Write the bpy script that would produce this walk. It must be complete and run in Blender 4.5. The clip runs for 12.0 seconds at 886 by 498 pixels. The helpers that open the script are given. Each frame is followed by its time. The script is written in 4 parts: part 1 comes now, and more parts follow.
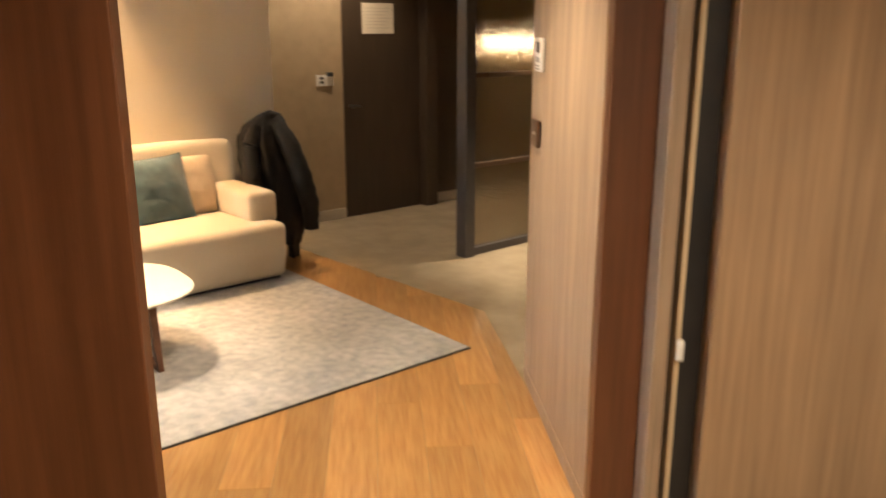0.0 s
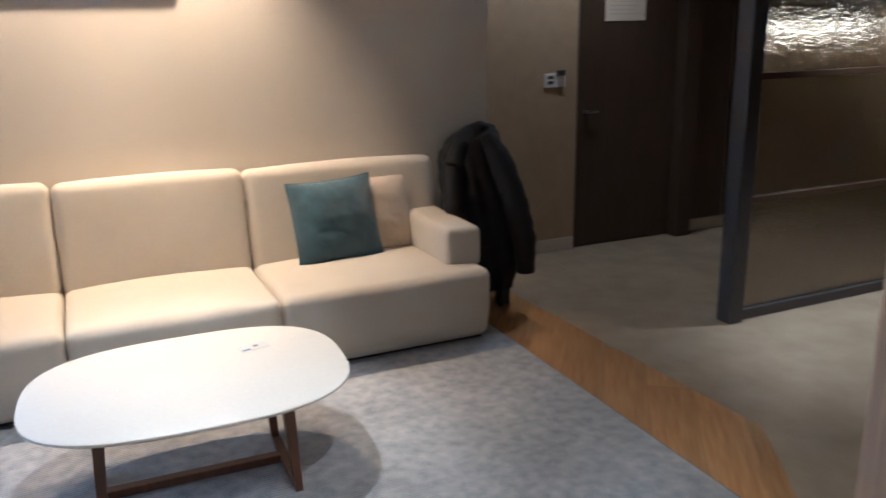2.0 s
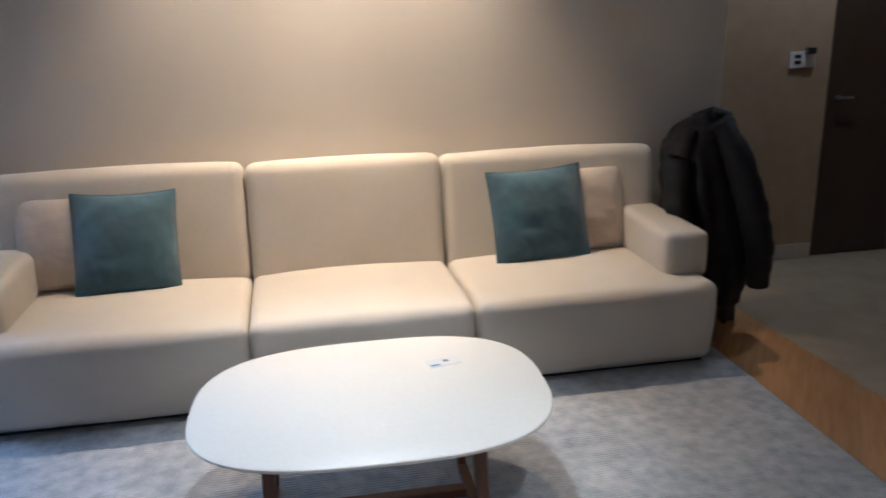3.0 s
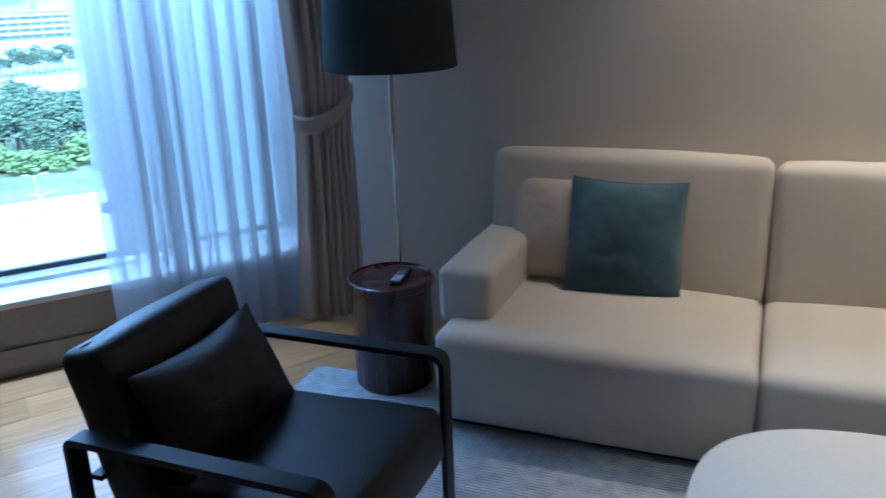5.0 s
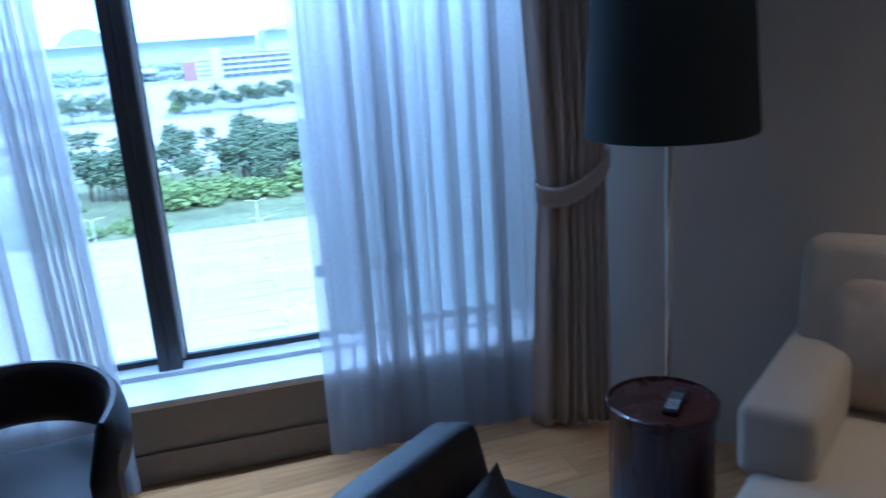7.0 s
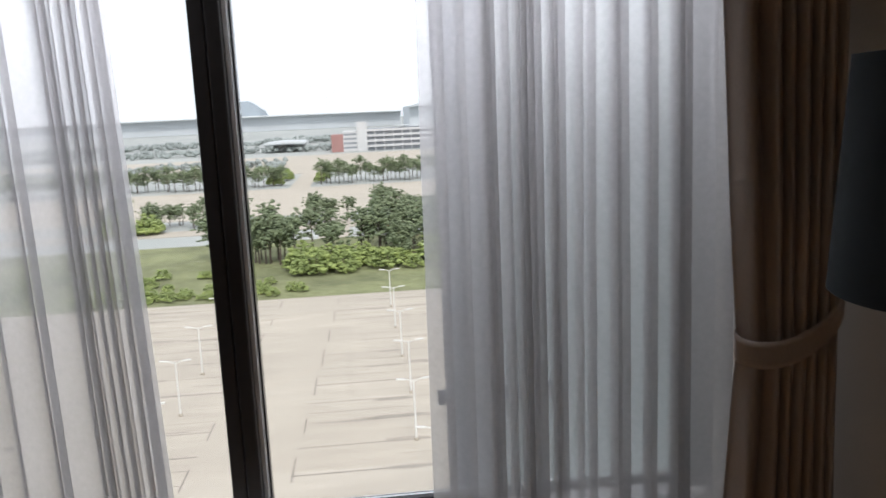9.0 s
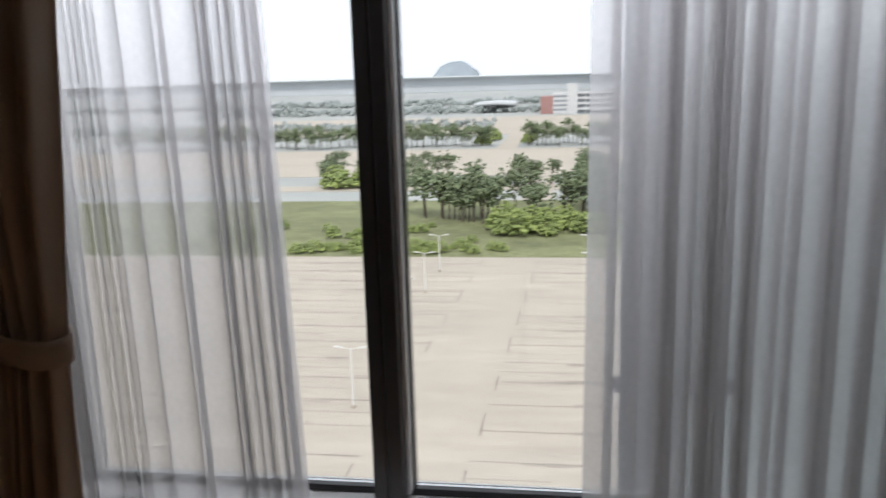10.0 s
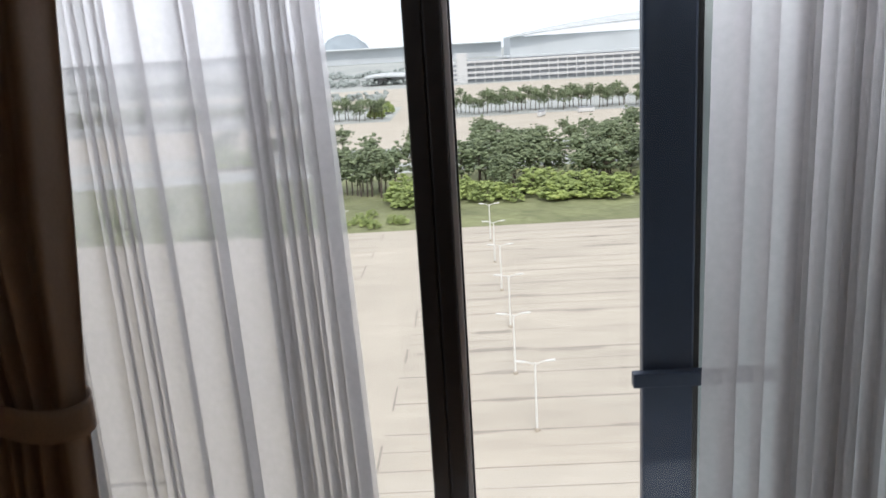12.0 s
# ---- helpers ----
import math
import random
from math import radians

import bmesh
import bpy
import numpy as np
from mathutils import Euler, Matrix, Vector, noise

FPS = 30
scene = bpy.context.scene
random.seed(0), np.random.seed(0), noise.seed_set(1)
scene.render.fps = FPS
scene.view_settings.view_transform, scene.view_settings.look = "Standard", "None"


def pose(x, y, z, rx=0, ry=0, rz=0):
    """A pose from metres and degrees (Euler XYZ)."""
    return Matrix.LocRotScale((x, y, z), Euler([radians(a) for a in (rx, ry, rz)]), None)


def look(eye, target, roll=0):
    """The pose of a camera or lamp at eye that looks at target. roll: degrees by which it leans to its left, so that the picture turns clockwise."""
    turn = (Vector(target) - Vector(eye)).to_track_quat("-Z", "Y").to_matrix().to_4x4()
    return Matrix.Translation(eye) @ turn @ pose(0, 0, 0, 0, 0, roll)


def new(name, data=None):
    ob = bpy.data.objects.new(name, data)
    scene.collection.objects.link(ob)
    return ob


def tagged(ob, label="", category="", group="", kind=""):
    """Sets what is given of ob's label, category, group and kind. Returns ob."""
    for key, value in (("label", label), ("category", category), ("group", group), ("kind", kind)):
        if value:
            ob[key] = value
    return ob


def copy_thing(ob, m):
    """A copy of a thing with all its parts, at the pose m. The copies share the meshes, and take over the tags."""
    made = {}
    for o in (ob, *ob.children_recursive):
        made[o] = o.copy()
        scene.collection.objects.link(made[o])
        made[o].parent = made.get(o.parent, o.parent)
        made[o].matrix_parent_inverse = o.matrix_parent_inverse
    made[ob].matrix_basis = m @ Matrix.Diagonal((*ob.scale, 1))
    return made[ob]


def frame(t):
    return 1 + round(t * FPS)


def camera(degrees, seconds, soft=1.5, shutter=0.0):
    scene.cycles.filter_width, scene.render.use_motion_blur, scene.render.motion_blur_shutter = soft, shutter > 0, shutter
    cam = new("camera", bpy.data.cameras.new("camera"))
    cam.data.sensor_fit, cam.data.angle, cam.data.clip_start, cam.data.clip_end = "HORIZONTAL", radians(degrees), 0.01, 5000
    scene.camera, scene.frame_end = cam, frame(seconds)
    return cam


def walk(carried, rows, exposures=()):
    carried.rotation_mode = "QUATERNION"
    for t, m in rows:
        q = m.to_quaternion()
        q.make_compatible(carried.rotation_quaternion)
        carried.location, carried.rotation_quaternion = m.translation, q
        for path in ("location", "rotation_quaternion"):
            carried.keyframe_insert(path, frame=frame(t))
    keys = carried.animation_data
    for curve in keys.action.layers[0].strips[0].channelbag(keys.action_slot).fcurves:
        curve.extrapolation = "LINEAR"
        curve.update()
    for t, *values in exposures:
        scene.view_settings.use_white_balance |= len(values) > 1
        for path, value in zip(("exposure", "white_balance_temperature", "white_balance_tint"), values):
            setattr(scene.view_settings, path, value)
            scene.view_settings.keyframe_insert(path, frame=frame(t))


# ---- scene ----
cam = camera(56.8, 12.0, soft=1.6, shutter=0.4)
PATH = [
    (0, (-0.625, -5.494, 1.59), (0.628, -4.025, 1.071), 0.0),
    (0.5, (-0.37, -5.253, 1.604), (0.681, -3.62, 1.125), 0.6),
    (1, (-0.193, -4.955, 1.594), (0.736, -3.254, 1.103), -1.4),
    (1.5, (-0.031, -4.645, 1.618), (0.93, -2.966, 1.109), -1.6),
    (2, (0.148, -4.386, 1.58), (0.93, -2.626, 1.041), -1.1),
    (2.5, (0.292, -4.14, 1.58), (0.809, -2.286, 1.035), -0.5),
    (3, (0.218, -3.91, 1.553), (0.563, -2.028, 0.971), -1.5),
    (3.5, (0.107, -3.728, 1.631), (0.26, -1.819, 1.055), -2.8),
    (5.5, (-0.139, -3.176, 1.535), (-0.981, -1.477, 0.899), -2.6),
    (6, (-0.305, -3.034, 1.584), (-1.15, -1.325, 0.978), -3.4),
    (6.5, (-0.416, -2.939, 1.604), (-1.334, -1.256, 1.034), -4.0),
    (7, (-0.535, -2.81, 1.6), (-1.673, -1.255, 1.061), -4.1),
    (7.2, (-0.573, -2.683, 1.627), (-1.802, -1.198, 1.095), -4.1),
    (8.8, (-0.990, -2.345, 1.646), (-2.355, -0.926, 1.294), -3.0),
    (9, (-1.024, -2.284, 1.645), (-2.421, -0.894, 1.303), -2.7),
    (9.5, (-1.077, -2.127, 1.631), (-2.604, -0.889, 1.262), -1.0),
    (10, (-1.149, -2.035, 1.619), (-2.835, -1.042, 1.206), -1.7),
    (10.5, (-1.253, -2.088, 1.619), (-2.993, -1.216, 1.161), -2.3),
    (11, (-1.393, -2.235, 1.659), (-3.078, -1.272, 1.173), -4.0),
    (11.5, (-1.505, -2.285, 1.661), (-3.093, -1.181, 1.149), -4.0),
    (12, (-1.631, -2.222, 1.679), (-3.168, -1.038, 1.192), -3.5),
]
EXPOSURES = [
    (0.0, 2.7, 6600, 12), (0.5, 2.6, 4900, 10), (1.0, 2.1, 4600, 10), (1.5, 1.75, 4450, 10), (2.5, 1.43, 4200, 8), (3.5, 1.16, 4050, 7),
    (5.5, 0.2, 3750, 4), (7.0, -0.15, 3900, 8), (7.2, -0.3, 4100, 10), (8.8, -1.15, 6500, 18), (9.0, -1.17, 6500, 18), (10.0, -1.23, 6500, 18), (11.0, -1.2, 6500, 18), (12.0, -1.11, 6500, 18),
]
walk(cam, [(t, look(eye, target, roll)) for t, eye, target, roll in PATH], EXPOSURES)

# ---- daylight: a hazy bright sky and a veiled sun ----
world = bpy.data.worlds.new("sky")
scene.world = world
world.use_nodes = True
wn = world.node_tree.nodes
sky = wn.new("ShaderNodeTexSky")
sky.sky_type = "NISHITA"
sky.sun_disc = False
sky.sun_elevation = radians(48)
sky.sun_rotation = radians(120)
sky.air_density = 1.0
sky.dust_density = 3.0
sky.ozone_density = 0.6
haze = wn.new("ShaderNodeMix")
haze.data_type = "RGBA"
haze.inputs[0].default_value = 0.8
haze.inputs[7].default_value = (28.8, 30.1, 31.8, 1)
world.node_tree.links.new(sky.outputs[0], haze.inputs[6])
world.node_tree.links.new(haze.outputs[2], wn["Background"].inputs["Color"])
wn["Background"].inputs["Strength"].default_value = 0.12


def lamp(name, kind, m, energy, colour, **values):
    data = bpy.data.lights.new(name, kind)
    data.energy, data.color = energy, colour
    for key, value in values.items():
        if key == "angle":
            data.angle = value
        elif key == "size":
            data.size = value
        elif key == "size_y":
            data.shape = "RECTANGLE"
            data.size_y = value
        elif key == "spread":
            data.spread = value
        elif key == "spot":
            data.spot_size = value
        elif key == "blend":
            data.spot_blend = value
        elif key == "radius":
            data.shadow_soft_size = value
    ob = new(name, data)
    ob.matrix_world = m
    return ob


# sun: rotation 120 degrees from north, veiled by haze
SUN_EL, SUN_AZ = radians(48), radians(120)
sun_from = Vector((math.sin(SUN_AZ) * math.cos(SUN_EL), math.cos(SUN_AZ) * math.cos(SUN_EL), math.sin(SUN_EL)))
lamp("sun", "SUN", look(sun_from * 50, (0, 0, 0)), 5.0, (1.0, 0.95, 0.88), angle=radians(12))

CEIL = 2.6
WARM = (1.0, 0.80, 0.56)
# recessed downlights: over the coffee table, two washing the picture wall, one in the hall; the last three are unseen
# fill lamps added in the hall, the bedroom and by its doorway
DOWNLIGHTS = [
    ("table_spot", 0.38, -1.62, 58, 52, 0.55, (1.0, 0.76, 0.49)),
    ("wall_spot_a", -0.02, -0.24, 72, 80, 0.95, (1.0, 0.58, 0.25)),
    ("wall_spot_b", 0.76, -0.24, 100, 84, 0.95, (1.0, 0.58, 0.25)),
    ("hall_spot_a", 4.2, -1.66, 88, 70, 0.8, WARM),
    ("hall_spot_b", 3.1, 0.0, 15, 110, 0.7, WARM),
    ("bedroom_spot", 0.241, -5.797, 36, 150, 0.7, WARM),
    ("entry_spot", 0.974, -3.24, 38, 92, 0.7, (1.0, 0.76, 0.49)),
]
for name, lx, ly, power, cone, soft_edge, tone in DOWNLIGHTS:
    lamp(name, "SPOT", pose(lx, ly, CEIL - 0.03), power, tone, spot=radians(cone), blend=soft_edge, radius=0.035)

# ---- plan ----
C0 = Vector((-2.03, 0.0))          # where the picture wall meets the window wall
US = Vector((-0.637, -0.771))      # along the window wall, away from that corner
UN = Vector((-0.771, 0.637))       # out of the window
O0 = Vector((-0.606, -5.432))      # bedroom door
E1 = Vector((0.585, 0.811))        # out of the bedroom
R1 = Vector((0.811, -0.585))       # to the right of that
RZ_WIN = math.degrees(math.atan2(US.y, US.x))
RZ_DOOR = math.degrees(math.atan2(R1.y, R1.x))


def win(s, n, z):
    p = C0 + US * s + UN * n
    return Vector((p.x, p.y, z))


def dor(r, e, z):
    p = O0 + R1 * r + E1 * e
    return Vector((p.x, p.y, z))


WIN_M = Matrix(((US.x, -UN.x, 0, C0.x), (US.y, -UN.y, 0, C0.y), (0, 0, 1, 0), (0, 0, 0, 1)))  # x: s, y: into the room
DOR_M = Matrix(((R1.x, E1.x, 0, O0.x), (R1.y, E1.y, 0, O0.y), (0, 0, 1, 0), (0, 0, 0, 1)))    # x: r, y: e

# added area lamp, boosting the sky's light through the upper part of the window opening
FILL_EYE, FILL_AIM = win(1.32, 0.20, 2.34), win(1.32, -0.55, 0.0)
lamp("window_sky", "AREA", look(FILL_EYE, FILL_AIM), 28, (0.86, 0.93, 1.0), size=2.3, size_y=0.16, spread=radians(75))


# ---- materials ----
def mat(name, colour, rough=0.6, metal=0.0, var=0.12, scale=8.0, bump=0.0, bump_scale=60.0, second=None, mix_scale=2.0, sheen=0.0, coat=0.0, island=False, stretch=None):
    """Two scales of colour variation and a fine relief."""
    m = bpy.data.materials.new(name)
    m.use_nodes = True
    n, l = m.node_tree.nodes, m.node_tree.links
    b = n["Principled BSDF"]
    b.inputs["Roughness"].default_value = rough
    b.inputs["Metallic"].default_value = metal
    if sheen:
        b.inputs["Sheen Weight"].default_value = sheen
    if coat:
        b.inputs["Coat Weight"].default_value = coat
        b.inputs["Coat Roughness"].default_value = 0.15
    tc = n.new("ShaderNodeTexCoord")
    mp = n.new("ShaderNodeMapping")
    l.new(tc.outputs["Object"], mp.inputs["Vector"])
    if stretch:
        mp.inputs["Scale"].default_value = stretch
    coarse = n.new("ShaderNodeTexNoise")
    coarse.inputs["Scale"].default_value = mix_scale
    coarse.inputs["Detail"].default_value = 5
    fine = n.new("ShaderNodeTexNoise")
    fine.inputs["Scale"].default_value = scale
    fine.inputs["Detail"].default_value = 8
    l.new(mp.outputs[0], coarse.inputs["Vector"])
    l.new(mp.outputs[0], fine.inputs["Vector"])
    source = fine.outputs["Fac"]
    second = second or tuple(c * (1 - 2 * var) for c in colour)
    ramp = n.new("ShaderNodeValToRGB")
    ramp.color_ramp.elements[0].position, ramp.color_ramp.elements[1].position = 0.3, 0.7
    ramp.color_ramp.elements[0].color = (*second, 1)
    ramp.color_ramp.elements[1].color = (*colour, 1)
    l.new(source, ramp.inputs["Fac"])
    big = n.new("ShaderNodeMapRange")
    big.inputs["From Min"].default_value, big.inputs["From Max"].default_value = 0.3, 0.7
    big.inputs["To Min"].default_value, big.inputs["To Max"].default_value = 1 - var, 1 + var
    l.new(coarse.outputs["Fac"], big.inputs["Value"])
    hsv = n.new("ShaderNodeHueSaturation")
    l.new(ramp.outputs["Color"], hsv.inputs["Color"])
    l.new(big.outputs["Result"], hsv.inputs["Value"])
    colour_out = hsv.outputs["Color"]
    if island:
        info = n.new("ShaderNodeObjectInfo")
        rr = n.new("ShaderNodeMapRange")
        rr.inputs["To Min"].default_value, rr.inputs["To Max"].default_value = 0.80, 1.18
        l.new(info.outputs["Random"], rr.inputs["Value"])
        h2 = n.new("ShaderNodeHueSaturation")
        l.new(colour_out, h2.inputs["Color"])
        l.new(rr.outputs["Result"], h2.inputs["Value"])
        colour_out = h2.outputs["Color"]
    l.new(colour_out, b.inputs["Base Color"])
    rmap = n.new("ShaderNodeMapRange")
    rmap.inputs["To Min"].default_value, rmap.inputs["To Max"].default_value = max(rough - 0.08, 0.02), min(rough + 0.08, 1)
    l.new(coarse.outputs["Fac"], rmap.inputs["Value"])
    l.new(rmap.outputs["Result"], b.inputs["Roughness"])
    if bump:
        bn = n.new("ShaderNodeTexNoise")
        bn.inputs["Scale"].default_value = bump_scale
        bn.inputs["Detail"].default_value = 4
        l.new(mp.outputs[0], bn.inputs["Vector"])
        bp = n.new("ShaderNodeBump")
        bp.inputs["Strength"].default_value = bump
        bp.inputs["Distance"].default_value = 0.01
        l.new(bn.outputs["Fac"], bp.inputs["Height"])
        l.new(bp.outputs["Normal"], b.inputs["Normal"])
    return m


M_PAPER = mat("wallpaper_greige", (0.60, 0.56, 0.50), 0.85, var=0.03, scale=300, bump=0.10, bump_scale=500, stretch=(1, 1, 0.3))
M_BEIGE = mat("wallpaper_tan", (0.36, 0.27, 0.17), 0.8, var=0.06, scale=12, bump=0.08, bump_scale=300)
M_CEIL = mat("ceiling_paint", (0.78, 0.76, 0.72), 0.9, var=0.02, scale=40, bump=0.05, bump_scale=200)
M_LIGHTWOOD = mat("pale_veneer", (0.42, 0.315, 0.225), 0.5, var=0.14, scale=9, second=(0.27, 0.20, 0.145), bump=0.06, bump_scale=60, stretch=(6, 6, 0.22), mix_scale=3)
M_BROWNWOOD = mat("walnut_veneer", (0.145, 0.056, 0.023), 0.42, var=0.14, scale=8, second=(0.10, 0.037, 0.015), bump=0.05, bump_scale=60, stretch=(5, 5, 0.25), mix_scale=2)
M_DOORPANEL = mat("door_veneer", (0.42, 0.285, 0.175), 0.35, var=0.12, scale=9, second=(0.30, 0.20, 0.125), bump=0.04, bump_scale=60, stretch=(5, 5, 0.2), mix_scale=2, coat=0.2)
M_DARKDOOR = mat("dark_brown_laminate", (0.055, 0.036, 0.022), 0.5, var=0.1, scale=10, stretch=(4, 4, 0.3), bump=0.05)
M_PLANK = mat("oak_plank", (0.46, 0.27, 0.105), 0.30, var=0.10, scale=7, second=(0.34, 0.165, 0.055), bump=0.05, bump_scale=40, stretch=(0.6, 7, 6), mix_scale=1.5, island=True, coat=0.6)
M_TILE = mat("stone_tile", (0.40, 0.33, 0.235), 0.24, var=0.08, scale=5, second=(0.32, 0.26, 0.18), bump=0.02, bump_scale=30, mix_scale=1.2)
M_SKIRT = mat("skirting_paint", (0.50, 0.44, 0.36), 0.5, var=0.05, scale=20)
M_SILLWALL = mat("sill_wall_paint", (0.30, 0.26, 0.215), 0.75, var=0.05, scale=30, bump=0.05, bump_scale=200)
M_SILL = mat("white_stone_sill", (0.72, 0.71, 0.69), 0.25, var=0.04, scale=12, mix_scale=3)
M_ALU = mat("dark_anodised_frame", (0.07, 0.066, 0.064), 0.42, 0.6, var=0.06, scale=30)
M_ALU2 = mat("sash_frame", (0.035, 0.05, 0.085), 0.4, 0.5, var=0.06, scale=30)
M_FACADE = mat("blue_green_facade_panel", (0.58, 0.66, 0.68), 0.4, 0.0, var=0.06, scale=6, mix_scale=0.8)
M_CHROME = mat("chrome", (0.75, 0.74, 0.72), 0.12, 1.0, var=0.02)
M_STEEL = mat("brushed_steel", (0.50, 0.48, 0.45), 0.3, 1.0, var=0.06, scale=60)
M_BLACKMETAL = mat("black_powder_coat", (0.012, 0.012, 0.013), 0.45, 0.3, var=0.1, scale=60, bump=0.05, bump_scale=400)
M_GREYFRAME = mat("grey_steel_frame", (0.075, 0.068, 0.068), 0.45, 0.3, var=0.06, scale=30)
M_BRONZE = mat("bronze_rail", (0.10, 0.06, 0.035), 0.4, 0.5, var=0.08, scale=30)
M_SOFA = mat("cream_woven_fabric", (0.62, 0.57, 0.485), 0.9, var=0.05, scale=260, bump=0.35, bump_scale=900, mix_scale=3, sheen=0.25)
M_TEAL = mat("teal_velvet", (0.036, 0.100, 0.150), 0.75, var=0.2, scale=14, bump=0.25, bump_scale=500, mix_scale=5, sheen=0.7)
M_SAND = mat("sand_linen", (0.60, 0.51, 0.41), 0.88, var=0.07, scale=200, bump=0.3, bump_scale=700, mix_scale=5, sheen=0.2)
M_LEATHER = mat("black_leather", (0.014, 0.013, 0.014), 0.40, var=0.2, scale=30, bump=0.25, bump_scale=220, mix_scale=4)
M_LEATHER2 = mat("espresso_leather", (0.020, 0.014, 0.012), 0.42, var=0.2, scale=30, bump=0.25, bump_scale=220, mix_scale=4)
M_TABLETOP = mat("white_solid_surface", (0.82, 0.79, 0.73), 0.35, var=0.02, scale=60, mix_scale=2)
M_WALNUT = mat("walnut_legs", (0.13, 0.055, 0.028), 0.4, var=0.15, scale=10, stretch=(6, 6, 0.6), bump=0.04)
M_MAHOG = mat("mahogany_lacquer", (0.060, 0.019, 0.014), 0.28, var=0.16, scale=8, second=(0.035, 0.011, 0.009), stretch=(6, 6, 0.35), bump=0.03, coat=0.1)
M_SHADE = mat("navy_lampshade", (0.020, 0.030, 0.036), 0.85, var=0.06, scale=300, bump=0.2, bump_scale=800)
M_SHADEIN = mat("shade_lining", (0.60, 0.58, 0.52), 0.8, var=0.03)
M_DRAPE = mat("taupe_blackout_drape", (0.54, 0.46, 0.395), 0.85, var=0.05, scale=200, bump=0.2, bump_scale=800, mix_scale=3, sheen=0.15, stretch=(1, 1, 0.4))
M_COAT = mat("black_padded_nylon", (0.005, 0.005, 0.007), 0.72, var=0.2, scale=40, bump=0.5, bump_scale=35, mix_scale=6)
M_WHITEPL = mat("white_plastic", (0.75, 0.74, 0.72), 0.4, var=0.02)
M_DARKPL = mat("dark_plastic", (0.02, 0.02, 0.022), 0.35, var=0.1)
M_GREYPL = mat("grey_print", (0.25, 0.25, 0.26), 0.6, var=0.05)
M_PLATE = mat("bronze_switch_plate", (0.16, 0.10, 0.065), 0.38, 0.6, var=0.06)
M_PAPERSHEET = mat("notice_paper", (0.62, 0.55, 0.44), 0.8, var=0.03)
M_SEAL = mat("cream_seal", (0.62, 0.5, 0.34), 0.6, var=0.05)
M_BLUEPRINT = mat("blue_print", (0.12, 0.25, 0.5), 0.6, var=0.05)
M_LAMPGLOW = bpy.data.materials.new("lamp_glow")
M_LAMPGLOW.use_nodes = True
M_LAMPGLOW.node_tree.nodes["Principled BSDF"].inputs["Emission Color"].default_value = (1, 0.8, 0.55, 1)
M_LAMPGLOW.node_tree.nodes["Principled BSDF"].inputs["Emission Strength"].default_value = 5


def glass_mat(name, tint, rough=0.0, hammered=False, clear=0.9):
    m = bpy.data.materials.new(name)
    m.use_nodes = True
    n, l = m.node_tree.nodes, m.node_tree.links
    n.remove(n["Principled BSDF"])
    out = n["Material Output"]
    gl = n.new("ShaderNodeBsdfGlossy")
    gl.inputs["Roughness"].default_value = rough
    mix = n.new("ShaderNodeMixShader")
    if hammered:
        tr = n.new("ShaderNodeBsdfRefraction")
        tr.inputs["IOR"].default_value = 1.16
        tr.inputs["Roughness"].default_value = 0.06
        tc = n.new("ShaderNodeTexCoord")
        vor = n.new("ShaderNodeTexVoronoi")
        vor.inputs["Scale"].default_value = 70
        vor.feature = "SMOOTH_F1"
        l.new(tc.outputs["Object"], vor.inputs["Vector"])
        bp = n.new("ShaderNodeBump")
        bp.inputs["Strength"].default_value = 0.45
        bp.inputs["Distance"].default_value = 0.01
        l.new(vor.outputs["Distance"], bp.inputs["Height"])
        l.new(bp.outputs["Normal"], gl.inputs["Normal"])
        l.new(bp.outputs["Normal"], tr.inputs["Normal"])
        mix.inputs[0].default_value = 0.09
    else:
        tr = n.new("ShaderNodeBsdfTransparent")
        fr = n.new("ShaderNodeFresnel")
        fr.inputs["IOR"].default_value = 1.45
        l.new(fr.outputs[0], mix.inputs[0])
    tr.inputs["Color"].default_value = (*tint, 1)
    l.new(tr.outputs[0], mix.inputs[1])
    l.new(gl.outputs[0], mix.inputs[2])
    l.new(mix.outputs[0], out.inputs["Surface"])
    return m


M_GLASS = glass_mat("window_glass", (0.93, 0.96, 0.95))
M_HAMMER = glass_mat("hammered_glass", (0.80, 0.76, 0.68), 0.18, True)


def sheer_mat():
    m = bpy.data.materials.new("white_sheer_voile")
    m.use_nodes = True
    n, l = m.node_tree.nodes, m.node_tree.links
    n.remove(n["Principled BSDF"])
    out = n["Material Output"]
    tc = n.new("ShaderNodeTexCoord")
    nz = n.new("ShaderNodeTexNoise")
    nz.inputs["Scale"].default_value = 60
    l.new(tc.outputs["Object"], nz.inputs["Vector"])
    df = n.new("ShaderNodeBsdfDiffuse")
    df.inputs["Color"].default_value = (0.80, 0.79, 0.78, 1)
    tl = n.new("ShaderNodeBsdfTranslucent")
    tl.inputs["Color"].default_value = (0.64, 0.63, 0.63, 1)
    cloth = n.new("ShaderNodeMixShader")
    cloth.inputs[0].default_value = 0.85
    l.new(df.outputs[0], cloth.inputs[1])
    l.new(tl.outputs[0], cloth.inputs[2])
    tr = n.new("ShaderNodeBsdfTransparent")
    mr = n.new("ShaderNodeMapRange")
    mr.inputs["To Min"].default_value, mr.inputs["To Max"].default_value = 0.59, 0.71
    l.new(nz.outputs["Fac"], mr.inputs["Value"])
    mix = n.new("ShaderNodeMixShader")
    l.new(mr.outputs["Result"], mix.inputs[0])
    l.new(tr.outputs[0], mix.inputs[1])
    l.new(cloth.outputs[0], mix.inputs[2])
    l.new(mix.outputs[0], out.inputs["Surface"])
    return m


M_SHEER = sheer_mat()


